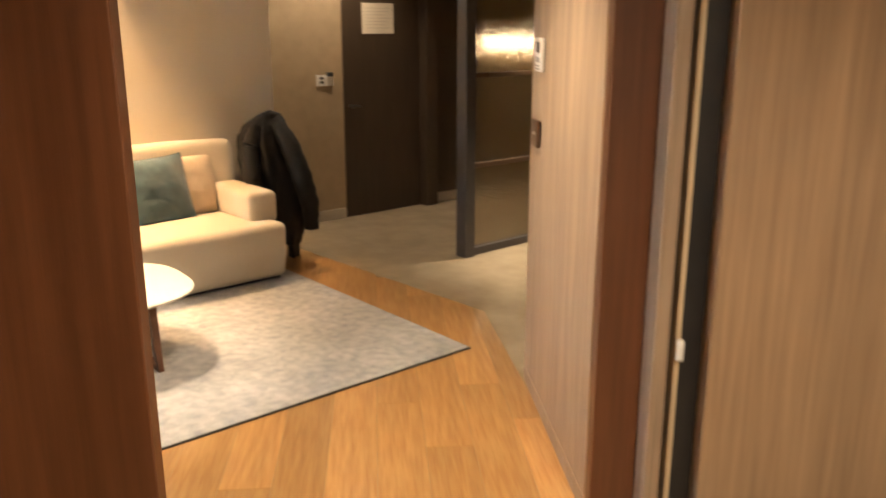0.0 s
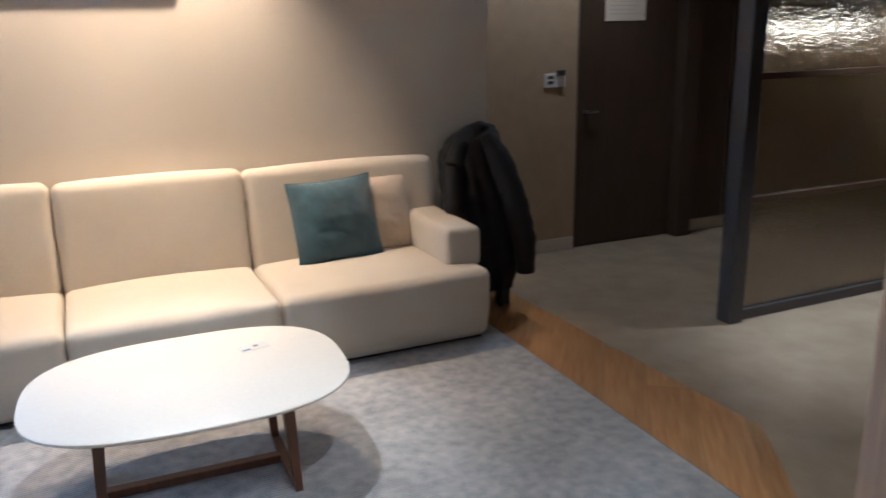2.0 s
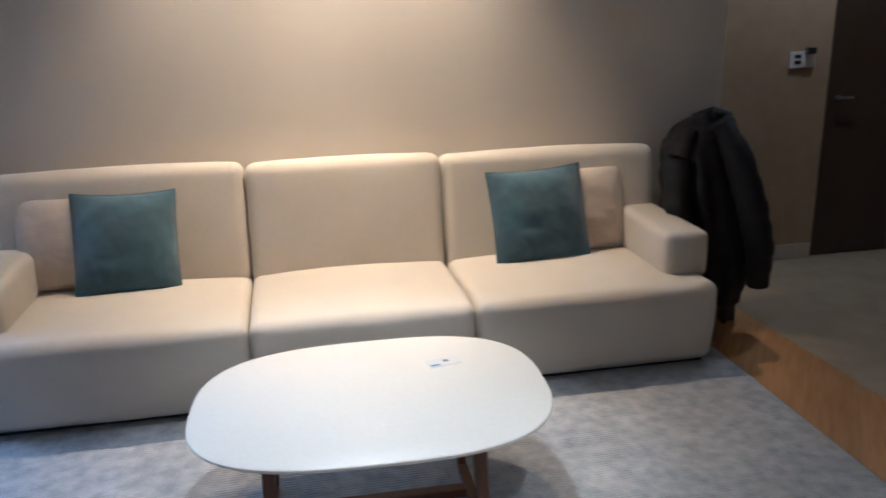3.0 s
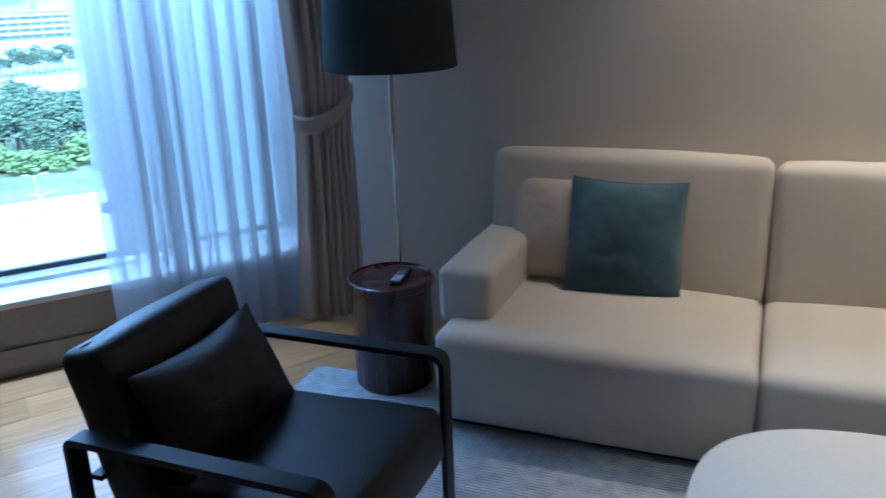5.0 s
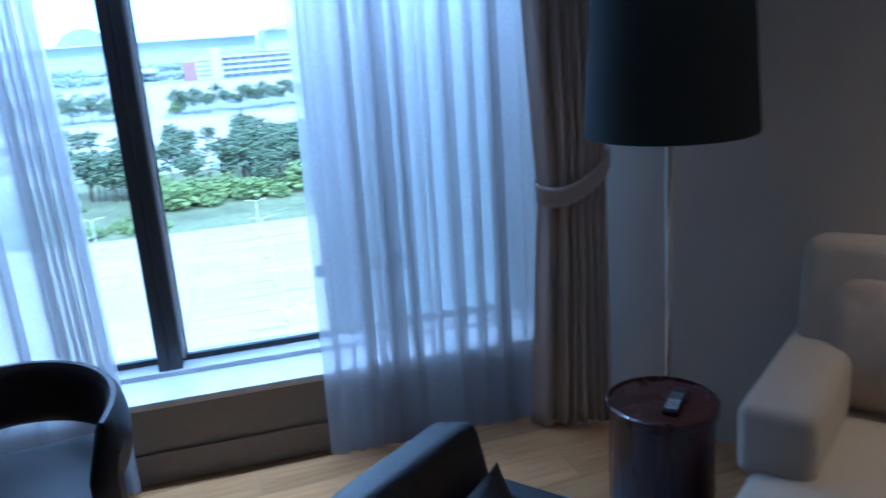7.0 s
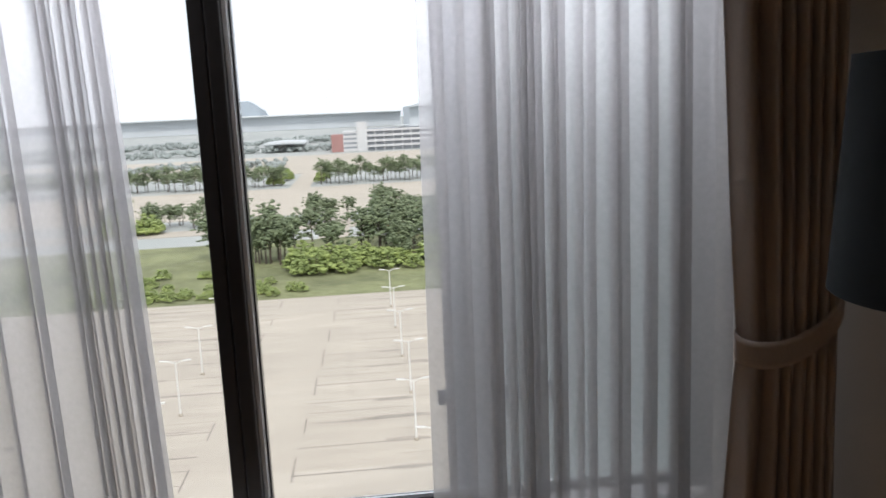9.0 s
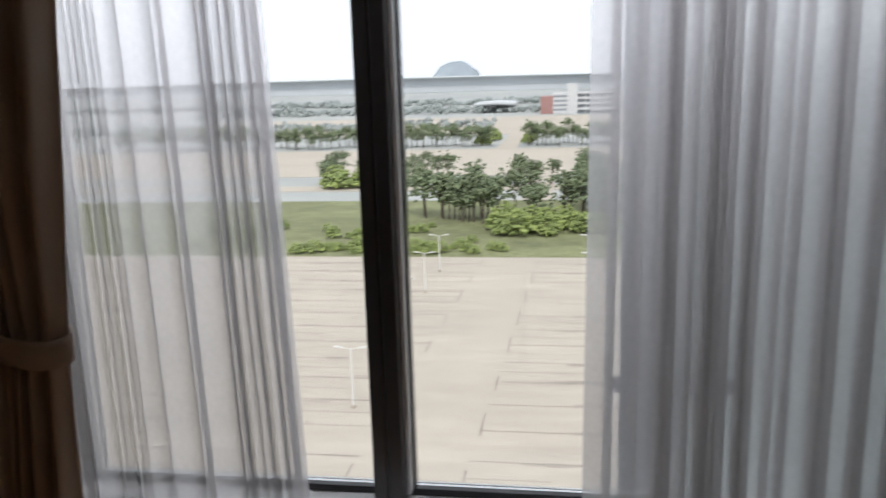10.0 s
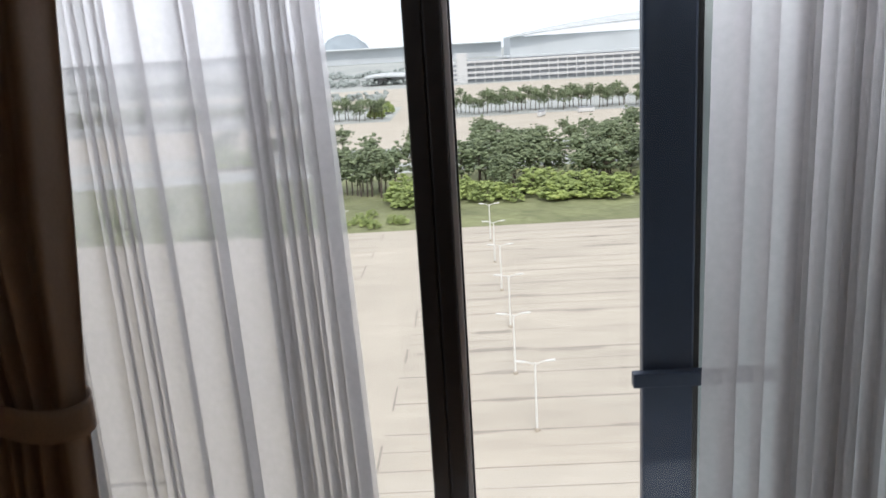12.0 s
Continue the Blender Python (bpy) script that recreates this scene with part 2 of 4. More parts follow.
def rug_mat():
    m = mat("grey_blue_rug", (0.46, 0.455, 0.45), 0.95, var=0.17, scale=20, second=(0.27, 0.28, 0.30), mix_scale=2.3, sheen=0.2)
    n, l = m.node_tree.nodes, m.node_tree.links
    tc = n.new("ShaderNodeTexCoord")
    wv = n.new("ShaderNodeTexWave")
    wv.bands_direction = "Y"
    wv.inputs["Scale"].default_value = 22
    wv.inputs["Distortion"].default_value = 1.5
    wv.inputs["Detail"].default_value = 3
    wv.inputs["Detail Scale"].default_value = 6
    l.new(tc.outputs["Object"], wv.inputs["Vector"])
    bp = n.new("ShaderNodeBump")
    bp.inputs["Strength"].default_value = 0.7
    bp.inputs["Distance"].default_value = 0.006
    l.new(wv.outputs["Fac"], bp.inputs["Height"])
    l.new(bp.outputs["Normal"], n["Principled BSDF"].inputs["Normal"])
    return m


M_RUG = rug_mat()


def leaf_mat(name, a, b):
    m = mat(name, a, 0.8, var=0.25, scale=0.6, second=b, mix_scale=0.15)
    return m


# pine greens lightened beyond real needles to carry the air's haze
M_PINE = leaf_mat("haze_paled_pine_foliage", (0.22, 0.265, 0.145), (0.14, 0.18, 0.105))
M_BUSH = leaf_mat("bush_foliage", (0.32, 0.38, 0.12), (0.19, 0.25, 0.085))
M_TRUNK = mat("pine_bark", (0.14, 0.105, 0.085), 0.9, var=0.2, scale=3)
M_LOT = mat("worn_concrete", (0.51, 0.455, 0.38), 0.9, var=0.07, scale=0.35, second=(0.44, 0.39, 0.325), mix_scale=0.06, stretch=(0.35, 1.2, 1))
M_GRASS = mat("verge_grass", (0.24, 0.25, 0.13), 0.95, var=0.25, scale=0.5, second=(0.155, 0.17, 0.075), mix_scale=0.09)
# land out to the horizon, haze mixed into its base colour
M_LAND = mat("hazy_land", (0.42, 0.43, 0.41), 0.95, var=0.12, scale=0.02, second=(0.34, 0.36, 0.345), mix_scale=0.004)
# terminal fronts: pale blue-grey colour carries the haze of the distance
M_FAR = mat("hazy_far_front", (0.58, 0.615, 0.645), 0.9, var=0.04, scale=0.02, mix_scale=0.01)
# foliage green greyed and paled: the distance haze is in the colour
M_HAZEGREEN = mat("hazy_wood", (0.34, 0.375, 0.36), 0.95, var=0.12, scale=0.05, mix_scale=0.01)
# hill: its blue is distance haze put into the colour
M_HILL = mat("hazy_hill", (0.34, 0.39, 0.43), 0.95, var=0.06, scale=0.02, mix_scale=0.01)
M_STAIN = mat("stained_concrete", (0.40, 0.355, 0.30), 0.9, var=0.10, scale=0.3, mix_scale=0.08)
M_CRACK = mat("dark_joint", (0.34, 0.30, 0.255), 0.9, var=0.1, scale=0.5)
M_BLDWHITE = mat("white_concrete_panels", (0.62, 0.62, 0.62), 0.8, var=0.05, scale=0.2)
# deck shade painted as a grey, paled for haze; dark windows share it
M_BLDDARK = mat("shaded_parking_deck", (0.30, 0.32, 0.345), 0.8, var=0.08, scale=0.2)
M_BLDRED = mat("brick_red_panel", (0.40, 0.22, 0.20), 0.8, var=0.08, scale=0.2)
# roof grey lightened to include the haze in front of it
M_ROOFGREY = mat("haze_paled_metal_roof", (0.56, 0.585, 0.60), 0.5, var=0.05, scale=0.03)
M_POLE = mat("white_painted_pole", (0.70, 0.69, 0.66), 0.6, var=0.04)


# ---- mesh helpers ----
def part(name, bm, material, parent=None, label="", smooth=False, m=None):
    bmesh.ops.recalc_face_normals(bm, faces=bm.faces)
    me = bpy.data.meshes.new(name)
    bm.to_mesh(me)
    bm.free()
    me.materials.append(material)
    if smooth:
        me.polygons.foreach_set("use_smooth", [True] * len(me.polygons))
        me.set_sharp_from_angle(angle=radians(40))
    ob = new(name, me)
    if parent is not None:
        ob.parent = parent
    if m is not None:
        ob.matrix_basis = m
    if label:
        tagged(ob, label)
    return ob


def thing(name, label, category, m=None, group="", kind=""):
    ob = new(name)
    ob.empty_display_size = 0.1
    if m is not None:
        ob.matrix_basis = m
    return tagged(ob, label, category, group, kind)


def box(x0, x1, y0, y1, z0, z1, bevel=0.0, seg=2, bm=None, m=None):
    b = bmesh.new()
    bmesh.ops.create_cube(b, size=1)
    bmesh.ops.transform(b, matrix=Matrix.Translation(((x0 + x1) / 2, (y0 + y1) / 2, (z0 + z1) / 2)) @ Matrix.Diagonal((abs(x1 - x0), abs(y1 - y0), abs(z1 - z0), 1)), verts=b.verts)
    if bevel:
        bmesh.ops.bevel(b, geom=b.edges[:], offset=bevel, segments=seg, profile=0.5, affect="EDGES")
    if m is not None:
        bmesh.ops.transform(b, matrix=m, verts=b.verts)
    if bm is None:
        return b
    tmp = bpy.data.meshes.new("tmp")
    b.to_mesh(tmp)
    bm.from_mesh(tmp)
    b.free()
    bpy.data.meshes.remove(tmp)
    return bm


def cyl(x, y, z0, z1, r0, r1=None, seg=24, bm=None, m=None, bevel=0.0):
    b = bmesh.new()
    bmesh.ops.create_cone(b, cap_ends=True, segments=seg, radius1=r0, radius2=r0 if r1 is None else r1, depth=z1 - z0)
    if bevel:
        rim = [e for e in b.edges if abs(e.verts[0].co.z - e.verts[1].co.z) < 1e-6]
        bmesh.ops.bevel(b, geom=rim, offset=bevel, segments=2, profile=0.5, affect="EDGES")
    bmesh.ops.translate(b, vec=(x, y, (z0 + z1) / 2), verts=b.verts)
    if m is not None:
        bmesh.ops.transform(b, matrix=m, verts=b.verts)
    if bm is None:
        return b
    tmp = bpy.data.meshes.new("tmp")
    b.to_mesh(tmp)
    bm.from_mesh(tmp)
    b.free()
    bpy.data.meshes.remove(tmp)
    return bm


def grid_mesh(nu, nv, f, closed_u=False):
    """A sheet whose point at (u, v), both 0 to 1, is f(u, v)."""
    b = bmesh.new()
    rows = [[b.verts.new(f(i / nu, j / nv)) for i in range(nu + (0 if closed_u else 1))] for j in range(nv + 1)]
    for j in range(nv):
        for i in range(nu):
            k = (i + 1) % len(rows[0])
            b.faces.new((rows[j][i], rows[j][k], rows[j + 1][k], rows[j + 1][i]))
    return b


def softbox(half, r, crown=(0, 0, 0), n=10, wrinkle=0.0, seed=0, shape=None):
    """An upholstered block about the origin: round edges of radius r, faces swelling by crown."""
    hx, hy, hz = half
    b = bmesh.new()

    def ticks(h):
        edge = [-h + r * k / 4 for k in range(4)]
        mid = [(-h + r) + (2 * h - 2 * r) * k / n for k in range(n + 1)]
        return edge + mid + [-v for v in reversed(edge)]

    T = [ticks(hx), ticks(hy), ticks(hz)]
    for axis in range(3):
        a, c = (axis + 1) % 3, (axis + 2) % 3
        for sign in (-1, 1):
            grid = []
            for u in T[a]:
                row = []
                for v in T[c]:
                    p = [0, 0, 0]
                    p[axis], p[a], p[c] = sign * half[axis], u, v
                    row.append(b.verts.new(p))
                grid.append(row)
            for i in range(len(T[a]) - 1):
                for j in range(len(T[c]) - 1):
                    q = (grid[i][j], grid[i + 1][j], grid[i + 1][j + 1], grid[i][j + 1])
                    b.faces.new(q if sign > 0 else q[::-1])
    bmesh.ops.remove_doubles(b, verts=b.verts, dist=1e-5)
    for v in b.verts:
        p = v.co
        inner = Vector((max(-(hx - r), min(hx - r, p.x)), max(-(hy - r), min(hy - r, p.y)), max(-(hz - r), min(hz - r, p.z))))
        d = p - inner
        if d.length > 1e-9:
            p = inner + d.normalized() * r
        q = p.copy()
        for k in range(3):
            o1, o2 = (k + 1) % 3, (k + 2) % 3
            fall = (1 - (p[o1] / half[o1]) ** 2) * (1 - (p[o2] / half[o2]) ** 2)
            q[k] += crown[k] * max(fall, 0) * (p[k] / half[k])
        if wrinkle:
            q += Vector(noise.noise_vector(q * 7 + Vector((seed * 3.1, 0, 0)))) * wrinkle
        v.co = shape(q) if shape else q
    return b


def rod(points, radius, seg=10, bm=None):
    """A round bar along a polyline."""
    b = bm or bmesh.new()
    rings = []
    for i, p in enumerate(points):
        p = Vector(p)
        a = Vector(points[max(i - 1, 0)])
        c = Vector(points[min(i + 1, len(points) - 1)])
        t = (c - a).normalized()
        side = t.cross(Vector((0, 0, 1)) if abs(t.z) < 0.95 else Vector((1, 0, 0))).normalized()
        up = side.cross(t)
        rr = radius[i] if isinstance(radius, (list, tuple)) else radius
        rings.append([b.verts.new(p + (side * math.cos(2 * math.pi * k / seg) + up * math.sin(2 * math.pi * k / seg)) * rr) for k in range(seg)])
    for r0, r1 in zip(rings, rings[1:]):
        for k in range(seg):
            b.faces.new((r0[k], r0[(k + 1) % seg], r1[(k + 1) % seg], r1[k]))
    b.faces.new(rings[0][::-1])
    b.faces.new(rings[-1])
    return b


def lathe(profile, seg=40):
    """A turned body from (radius, height) pairs."""
    b = bmesh.new()
    rings = [[b.verts.new((r * math.cos(2 * math.pi * k / seg), r * math.sin(2 * math.pi * k / seg), z)) for k in range(seg)] for r, z in profile]
    for r0, r1 in zip(rings, rings[1:]):
        for k in range(seg):
            b.faces.new((r0[k], r0[(k + 1) % seg], r1[(k + 1) % seg], r1[k]))
    return b


def prism(poly, z0, z1):
    b = bmesh.new()
    lo = [b.verts.new((x, y, z0)) for x, y in poly]
    hi = [b.verts.new((x, y, z1)) for x, y in poly]
    b.faces.new(lo[::-1])
    b.faces.new(hi)
    for i in range(len(poly)):
        j = (i + 1) % len(poly)
        b.faces.new((lo[i], lo[j], hi[j], hi[i]))
    return b


def clip_poly(poly, px, py, nx, ny):
    """The part of a polygon on the side of the line through (px, py) to which (nx, ny) points."""
    out = []
    for i in range(len(poly)):
        a, c = poly[i], poly[(i + 1) % len(poly)]
        da = (a[0] - px) * nx + (a[1] - py) * ny
        dc = (c[0] - px) * nx + (c[1] - py) * ny
        if da >= 0:
            out.append(a)
        if (da >= 0) != (dc >= 0):
            t = da / (da - dc)
            out.append((a[0] + t * (c[0] - a[0]), a[1] + t * (c[1] - a[1])))
    return out


# ---- structure ----
def structure(name, bm, material, label, category, m=None, smooth=False):
    return tagged(part(name, bm, material, m=m, smooth=smooth), label, category, kind="structure")


shell = [(-6.2, -7.7), (6.1, -7.7), (6.1, 0.6), (-6.2, 0.6)]
edge_in = C0 + UN * 0.02
shell_in = clip_poly(shell, edge_in.x, edge_in.y, -UN.x, -UN.y)
structure("floor_tile", prism(shell_in, -0.15, -0.002), M_TILE, "pale honed stone floor of the entrance hall", "floor")
structure("ceiling", prism(shell_in, CEIL, CEIL + 0.15), M_CEIL, "plain off-white painted ceiling", "ceiling")
structure("wall_picture", prism([(-2.03, 0), (2.405, 0), (2.405, 0.5), (-1.617, 0.5)], 0, CEIL), M_PAPER, "greige textured wallpaper behind the sofa", "wall")
# hall wall with the dark door
DY = 0.362
structure("wall_hall_a", box(2.405, 3.27, DY, 0.5, 0, CEIL), M_BEIGE, "tan papered wall beside the dark door", "wall")
structure("wall_hall_b", box(4.24, 6.1, DY, 0.5, 0, CEIL), M_BEIGE, "tan papered wall past the dark door", "wall")
structure("wall_hall_c", box(3.27, 4.24, DY, 0.5, 2.12, CEIL), M_BEIGE, "tan papered wall over the dark door", "wall")
structure("baseboard_a", box(2.405, 3.262, DY - 0.012, DY, 0, 0.09, 0.003), M_SKIRT, "cream skirting board at the tan wall", "baseboard")
structure("baseboard_b", box(4.245, 6.1, DY - 0.012, DY, 0, 0.09, 0.003), M_SKIRT, "cream skirting board past the door", "baseboard")
structure("wall_east", box(6.0, 6.2, -7.7, 0.36, 0, CEIL), M_BEIGE, "tan wall closing the hall", "wall")
structure("wall_south", box(-6.2, 6.0, -7.8, -7.6, 0, CEIL), M_PAPER, "plain wall behind the bedroom", "wall")
structure("wall_west", box(-6.3, -6.1, -7.6, -4.9, 0, CEIL), M_PAPER, "plain wall of the bedroom", "wall")
structure("wall_panel_dark", box(4.262, 4.58, DY - 0.03, DY - 0.001, 0.1, 2.4, 0.004), M_DARKDOOR, "dark timber panel beside the entrance door", "panel")
structure("trim_hall", box(4.62, 4.74, DY - 0.05, DY - 0.001, 0.1, 2.5, 0.004), M_ALU2, "slim blue-grey upright trim", "trim")

# unseen backing, added so no sky light leaks round the door leaf
structure("wall_hall_d", box(2.3, 6.2, 0.505, 0.6, -0.15, CEIL + 0.15), M_BEIGE, "unseen backing wall added behind the door to keep sky light out", "wall")
# dark hall door
door = tagged(new("door_1"), "closed dark brown door with a paper notice", "door", kind="structure")
part("door_leaf", box(3.285, 4.10, DY + 0.012, DY + 0.055, 0.001, 2.09, 0.003), M_DARKDOOR, door)
part("door_frame", box(4.104, 4.236, DY - 0.085, 0.5, 0, 2.116, 0.004), M_DARKDOOR, door)
part("door_head", box(3.273, 4.10, DY + 0.004, 0.49, 2.094, 2.118), M_DARKDOOR, door)
hb = cyl(0, 0, 0, 0.03, 0.012, bm=None, seg=16, m=Matrix.Translation((3.345, DY + 0.012, 0.955)) @ Euler((radians(90), 0, 0)).to_matrix().to_4x4())
handle = part("door_handle", hb, M_STEEL, door, "small steel door pull", True)
part("lever", box(3.335, 3.43, DY - 0.028, DY - 0.016, 0.948, 0.962, 0.004), M_STEEL, handle, smooth=True)

# glass partition of the hall
PART_M = Matrix.Translation((3.167, -1.24, 0)) @ Euler((0, 0, radians(0.4))).to_matrix().to_4x4()
glasswall = tagged(new("glass_partition"), "hammered glass partition in a dark grey steel frame", "partition", kind="structure")
glasswall.matrix_basis = PART_M
part("post", box(0, 0.09, -0.055, 0.045, 0, CEIL, 0.004), M_GREYFRAME, glasswall)
part("bottom_rail", box(0.091, 2.8, -0.03, 0.03, 0.0, 0.055, 0.003), M_GREYFRAME, glasswall)
for z in (0.634, 1.262, 1.90):
    part("rail", box(0.091, 2.8, -0.022, 0.022, z, z + 0.034, 0.003), M_BRONZE, glasswall, "bronze glazing bar")
for z0, z1 in ((0.056, 0.633), (0.669, 1.261), (1.297, 1.899), (1.935, 2.59)):
    part("pane", box(0.092, 2.8, -0.005, 0.005, z0, z1), M_HAMMER, glasswall, "hammered translucent glass")

# window wall, along s; y runs into the room
def winwall(name, s0, s1, n0, n1, z0, z1, material, label, category, bevel=0.0):
    return structure(name, box(s0, s1, -n1, -n0, z0, z1, bevel), material, label, category, WIN_M)


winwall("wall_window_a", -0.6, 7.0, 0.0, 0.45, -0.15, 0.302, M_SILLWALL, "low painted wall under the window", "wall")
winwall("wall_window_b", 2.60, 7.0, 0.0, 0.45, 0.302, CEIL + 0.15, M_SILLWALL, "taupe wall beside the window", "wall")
winwall("wall_window_c", -0.6, 0.03, 0.0, 0.45, 0.302, CEIL + 0.15, M_PAPER, "greige wall at the window corner", "wall")
winwall("wall_window_d", 0.03, 2.60, 0.0, 0.45, 2.48, CEIL + 0.15, M_CEIL, "lintel over the window", "wall")
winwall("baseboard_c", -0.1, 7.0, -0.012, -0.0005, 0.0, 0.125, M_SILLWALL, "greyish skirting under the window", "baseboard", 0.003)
winwall("trim_sill", 0.03, 2.60, -0.018, 0.205, 0.304, 0.333, M_SILL, "white stone window sill", "sill", 0.004)

window = tagged(new("window_1"), "wide window in dark anodised frames", "window", kind="structure")
window.matrix_basis = WIN_M
part("sill_rail", box(0.03, 2.60, -0.40, -0.209, 0.303, 0.352, 0.003), M_SILL, window, "pale metal sill rail")
part("gasket", box(0.03, 2.60, -0.345, -0.30, 0.353, 0.376, 0.003), M_DARKPL, window, "black glazing gasket")
for s0, s1 in ((1.4975, 1.541), (1.544, 1.5875)):
    part("mullion", box(s0, s1, -0.37, -0.215, 0.353, 2.478, 0.005), M_ALU, window)
part("mullion_seal", box(1.5415, 1.5435, -0.35, -0.222, 0.353, 2.478), M_DARKPL, window)
# daylight on the mullion's side face, put in as a white strip
part("glazing_bead", box(1.483, 1.497, -0.36, -0.26, 0.377, 2.43, 0.002), M_SILL, window, "pale strip standing in for the daylit side of the mullion")
part("bead_seal", box(1.4775, 1.4825, -0.345, -0.30, 0.377, 2.43), M_DARKPL, window, "black glazing seal")
part("jamb", box(0.031, 0.09, -0.37, -0.25, 0.378, 2.478, 0.005), M_ALU, window)
part("jamb", box(2.54, 2.599, -0.37, -0.25, 0.378, 2.478, 0.005), M_ALU, window)
part("head", box(0.092, 2.538, -0.37, -0.25, 2.43, 2.478, 0.005), M_ALU, window)
for s0, s1 in ((0.092, 1.477), (1.589, 2.538)):
    pane = part("pane", box(s0, s1, -0.334, -0.324, 0.377, 2.43), M_GLASS, window, "clear window glass")
    pane.visible_shadow = False

# pale timber wall with its walnut return, and the bedroom doorway
def doorway(name, r0, r1, e0, e1, z0, z1, material, label, category, bevel=0.003):
    return structure(name, box(r0, r1, e0, e1, z0, z1, bevel), material, label, category, DOR_M)


WR = 0.69
FS, FN, FZ = 0.805, 1.31, 0.355
JR, JE = -0.379, 1.27
doorway("wall_timber", WR, WR + 0.15, 2.33, 3.46, 0.07, CEIL, M_LIGHTWOOD, "pale vertical-grained timber veneer wall", "wall")
doorway("baseboard_d", WR - 0.002, WR + 0.152, 2.33, 3.462, 0, 0.068, M_LIGHTWOOD, "pale timber skirting", "baseboard")
doorway("wall_return", WR + 0.002, WR + 0.19, 2.27, 2.328, 0.008, CEIL, M_BROWNWOOD, "walnut veneered wall return", "wall")
doorway("trim_door_a", WR + 0.145, WR + 0.192, 2.17, 2.268, 0, CEIL, M_LIGHTWOOD, "pale timber door lining", "trim")
# the gap's shade is put in as a solid dark strip
doorway("trim_door_b", WR + 0.193, WR + 0.214, 2.22, 2.268, 0, CEIL, M_DARKPL, "dark strip filling the shadow gap of the sliding door", "trim", 0)
doorway("trim_door_c", WR + 0.215, WR + 0.232, 2.18, 2.268, 0, CEIL, M_SEAL, "cream sliding door seal", "trim")
doorway("trim_door_d", WR + 0.233, WR + 0.31, 2.21, 2.268, 0, CEIL, M_DARKPL, "dark sliding door track", "trim", 0)
doorway("door_2", WR + 0.311, WR + 2.2, 2.15, 2.20, 0.005, CEIL - 0.01, M_DOORPANEL, "satin timber sliding door standing open", "door")
doorway("wall_bedroom", WR + 0.312, 6.0, 2.21, 2.31, 0, CEIL, M_LIGHTWOOD, "timber wall of the bedroom", "wall")
doorway("wall_jamb", -1.5, JR, JE, JE + 0.05, 0.0, CEIL, M_BROWNWOOD, "dark walnut veneered wall at the bedroom doorway", "wall")
latch = thing("door_latch", "small clear plastic door stop on the seal", "latch", DOR_M)
part("body", softbox((0.012, 0.012, 0.035), 0.010, n=2), M_WHITEPL, latch, smooth=True, m=Matrix.Translation((WR + 0.224, 2.166, 0.66)))

# dark facade fin outside the glass, with its bracket
fin = tagged(new("trim_facade_fin"), "dark blue-grey facade fin outside the window", "fin", kind="structure")
fin.matrix_basis = WIN_M
part("blade", box(FS - 0.2, FS, -FN - 0.06, -FN, -38, 3.4, 0.01), M_ALU2, fin)
part("return_panel", box(FS - 2.6, FS - 0.2, -FN - 0.2, -FN - 0.1, -38, 3.4, 0.01), M_FACADE, fin, "blue-green coated facade panel")
part("panel_joint", box(FS - 0.225, FS - 0.202, -FN - 0.098, -FN - 0.02, -38, 3.4), M_DARKPL, fin, "dark panel joint")
part("bracket", box(FS - 0.5, FS + 0.045, -FN + 0.002, -FN + 0.05, FZ - 0.03, FZ + 0.03, 0.006), M_ALU2, fin, "grey steel bracket")

# shelf and glowing strip added at the end of the hall, to give the warm glint in the hammered glass
ledge = thing("wall_shelf", "slim dark shelf added to hold a glowing strip for the glint in the glass", "shelf")
part("board", box(4.84, 5.98, DY - 0.12, DY - 0.001, 1.482, 1.51, 0.003), M_DARKDOOR, ledge)
part("light_strip", box(4.86, 5.97, DY - 0.05, DY - 0.002, 1.452, 1.481, 0.003), M_LAMPGLOW, ledge, "warm glowing strip standing in for the glint in the glass")


# ---- furniture ----
def pillow_bm(w, h, t, seed, sag=0.02):
    """A cushion in the x-z plane, standing on z = 0, thick along y."""
    n = 40
    b = bmesh.new()

    def pt(i, j, side):
        u, v = 2 * i / n - 1, 2 * j / n - 1
        pin = 1 - 0.035 * (1 - abs(v) ** 2) * abs(u) ** 3
        pin2 = 1 - 0.035 * (1 - abs(u) ** 2) * abs(v) ** 3
        x, z = u * w / 2 * pin, v * h / 2 * pin2
        th = t / 2 * (max(1 - abs(u) ** 2.2, 0) ** 0.7) * (max(1 - abs(v) ** 2.2, 0) ** 0.7)
        p = Vector((x, side * th, z + h / 2))
        wr = noise.noise(Vector((u * 1.6 + seed, v * 2.2, side * 2.0))) * 0.011 + noise.noise(Vector((u * 4 + v * 3 + seed, v * 5 - u * 2, side))) * 0.0025
        fold = abs(noise.noise(Vector((u * 1.1 + v * 1.7 + seed * 2, v * 0.9 - u * 0.8, side + seed))))
        wr += side * -0.007 * max(0.16 - fold, 0) / 0.16 * max(0.35 - v * 0.65, 0)
        p.y += wr * (1 - max(abs(u), abs(v)) ** 6)
        p.z -= sag * (1 - u * u) * max(v, 0)
        return p

    for side in (-1, 1):
        g = [[b.verts.new(pt(i, j, side)) for i in range(n + 1)] for j in range(n + 1)]
        for j in range(n):
            for i in range(n):
                b.faces.new((g[j][i], g[j][i + 1], g[j + 1][i + 1], g[j + 1][i]))
    bmesh.ops.remove_doubles(b, verts=b.verts, dist=0.0008)
    return b


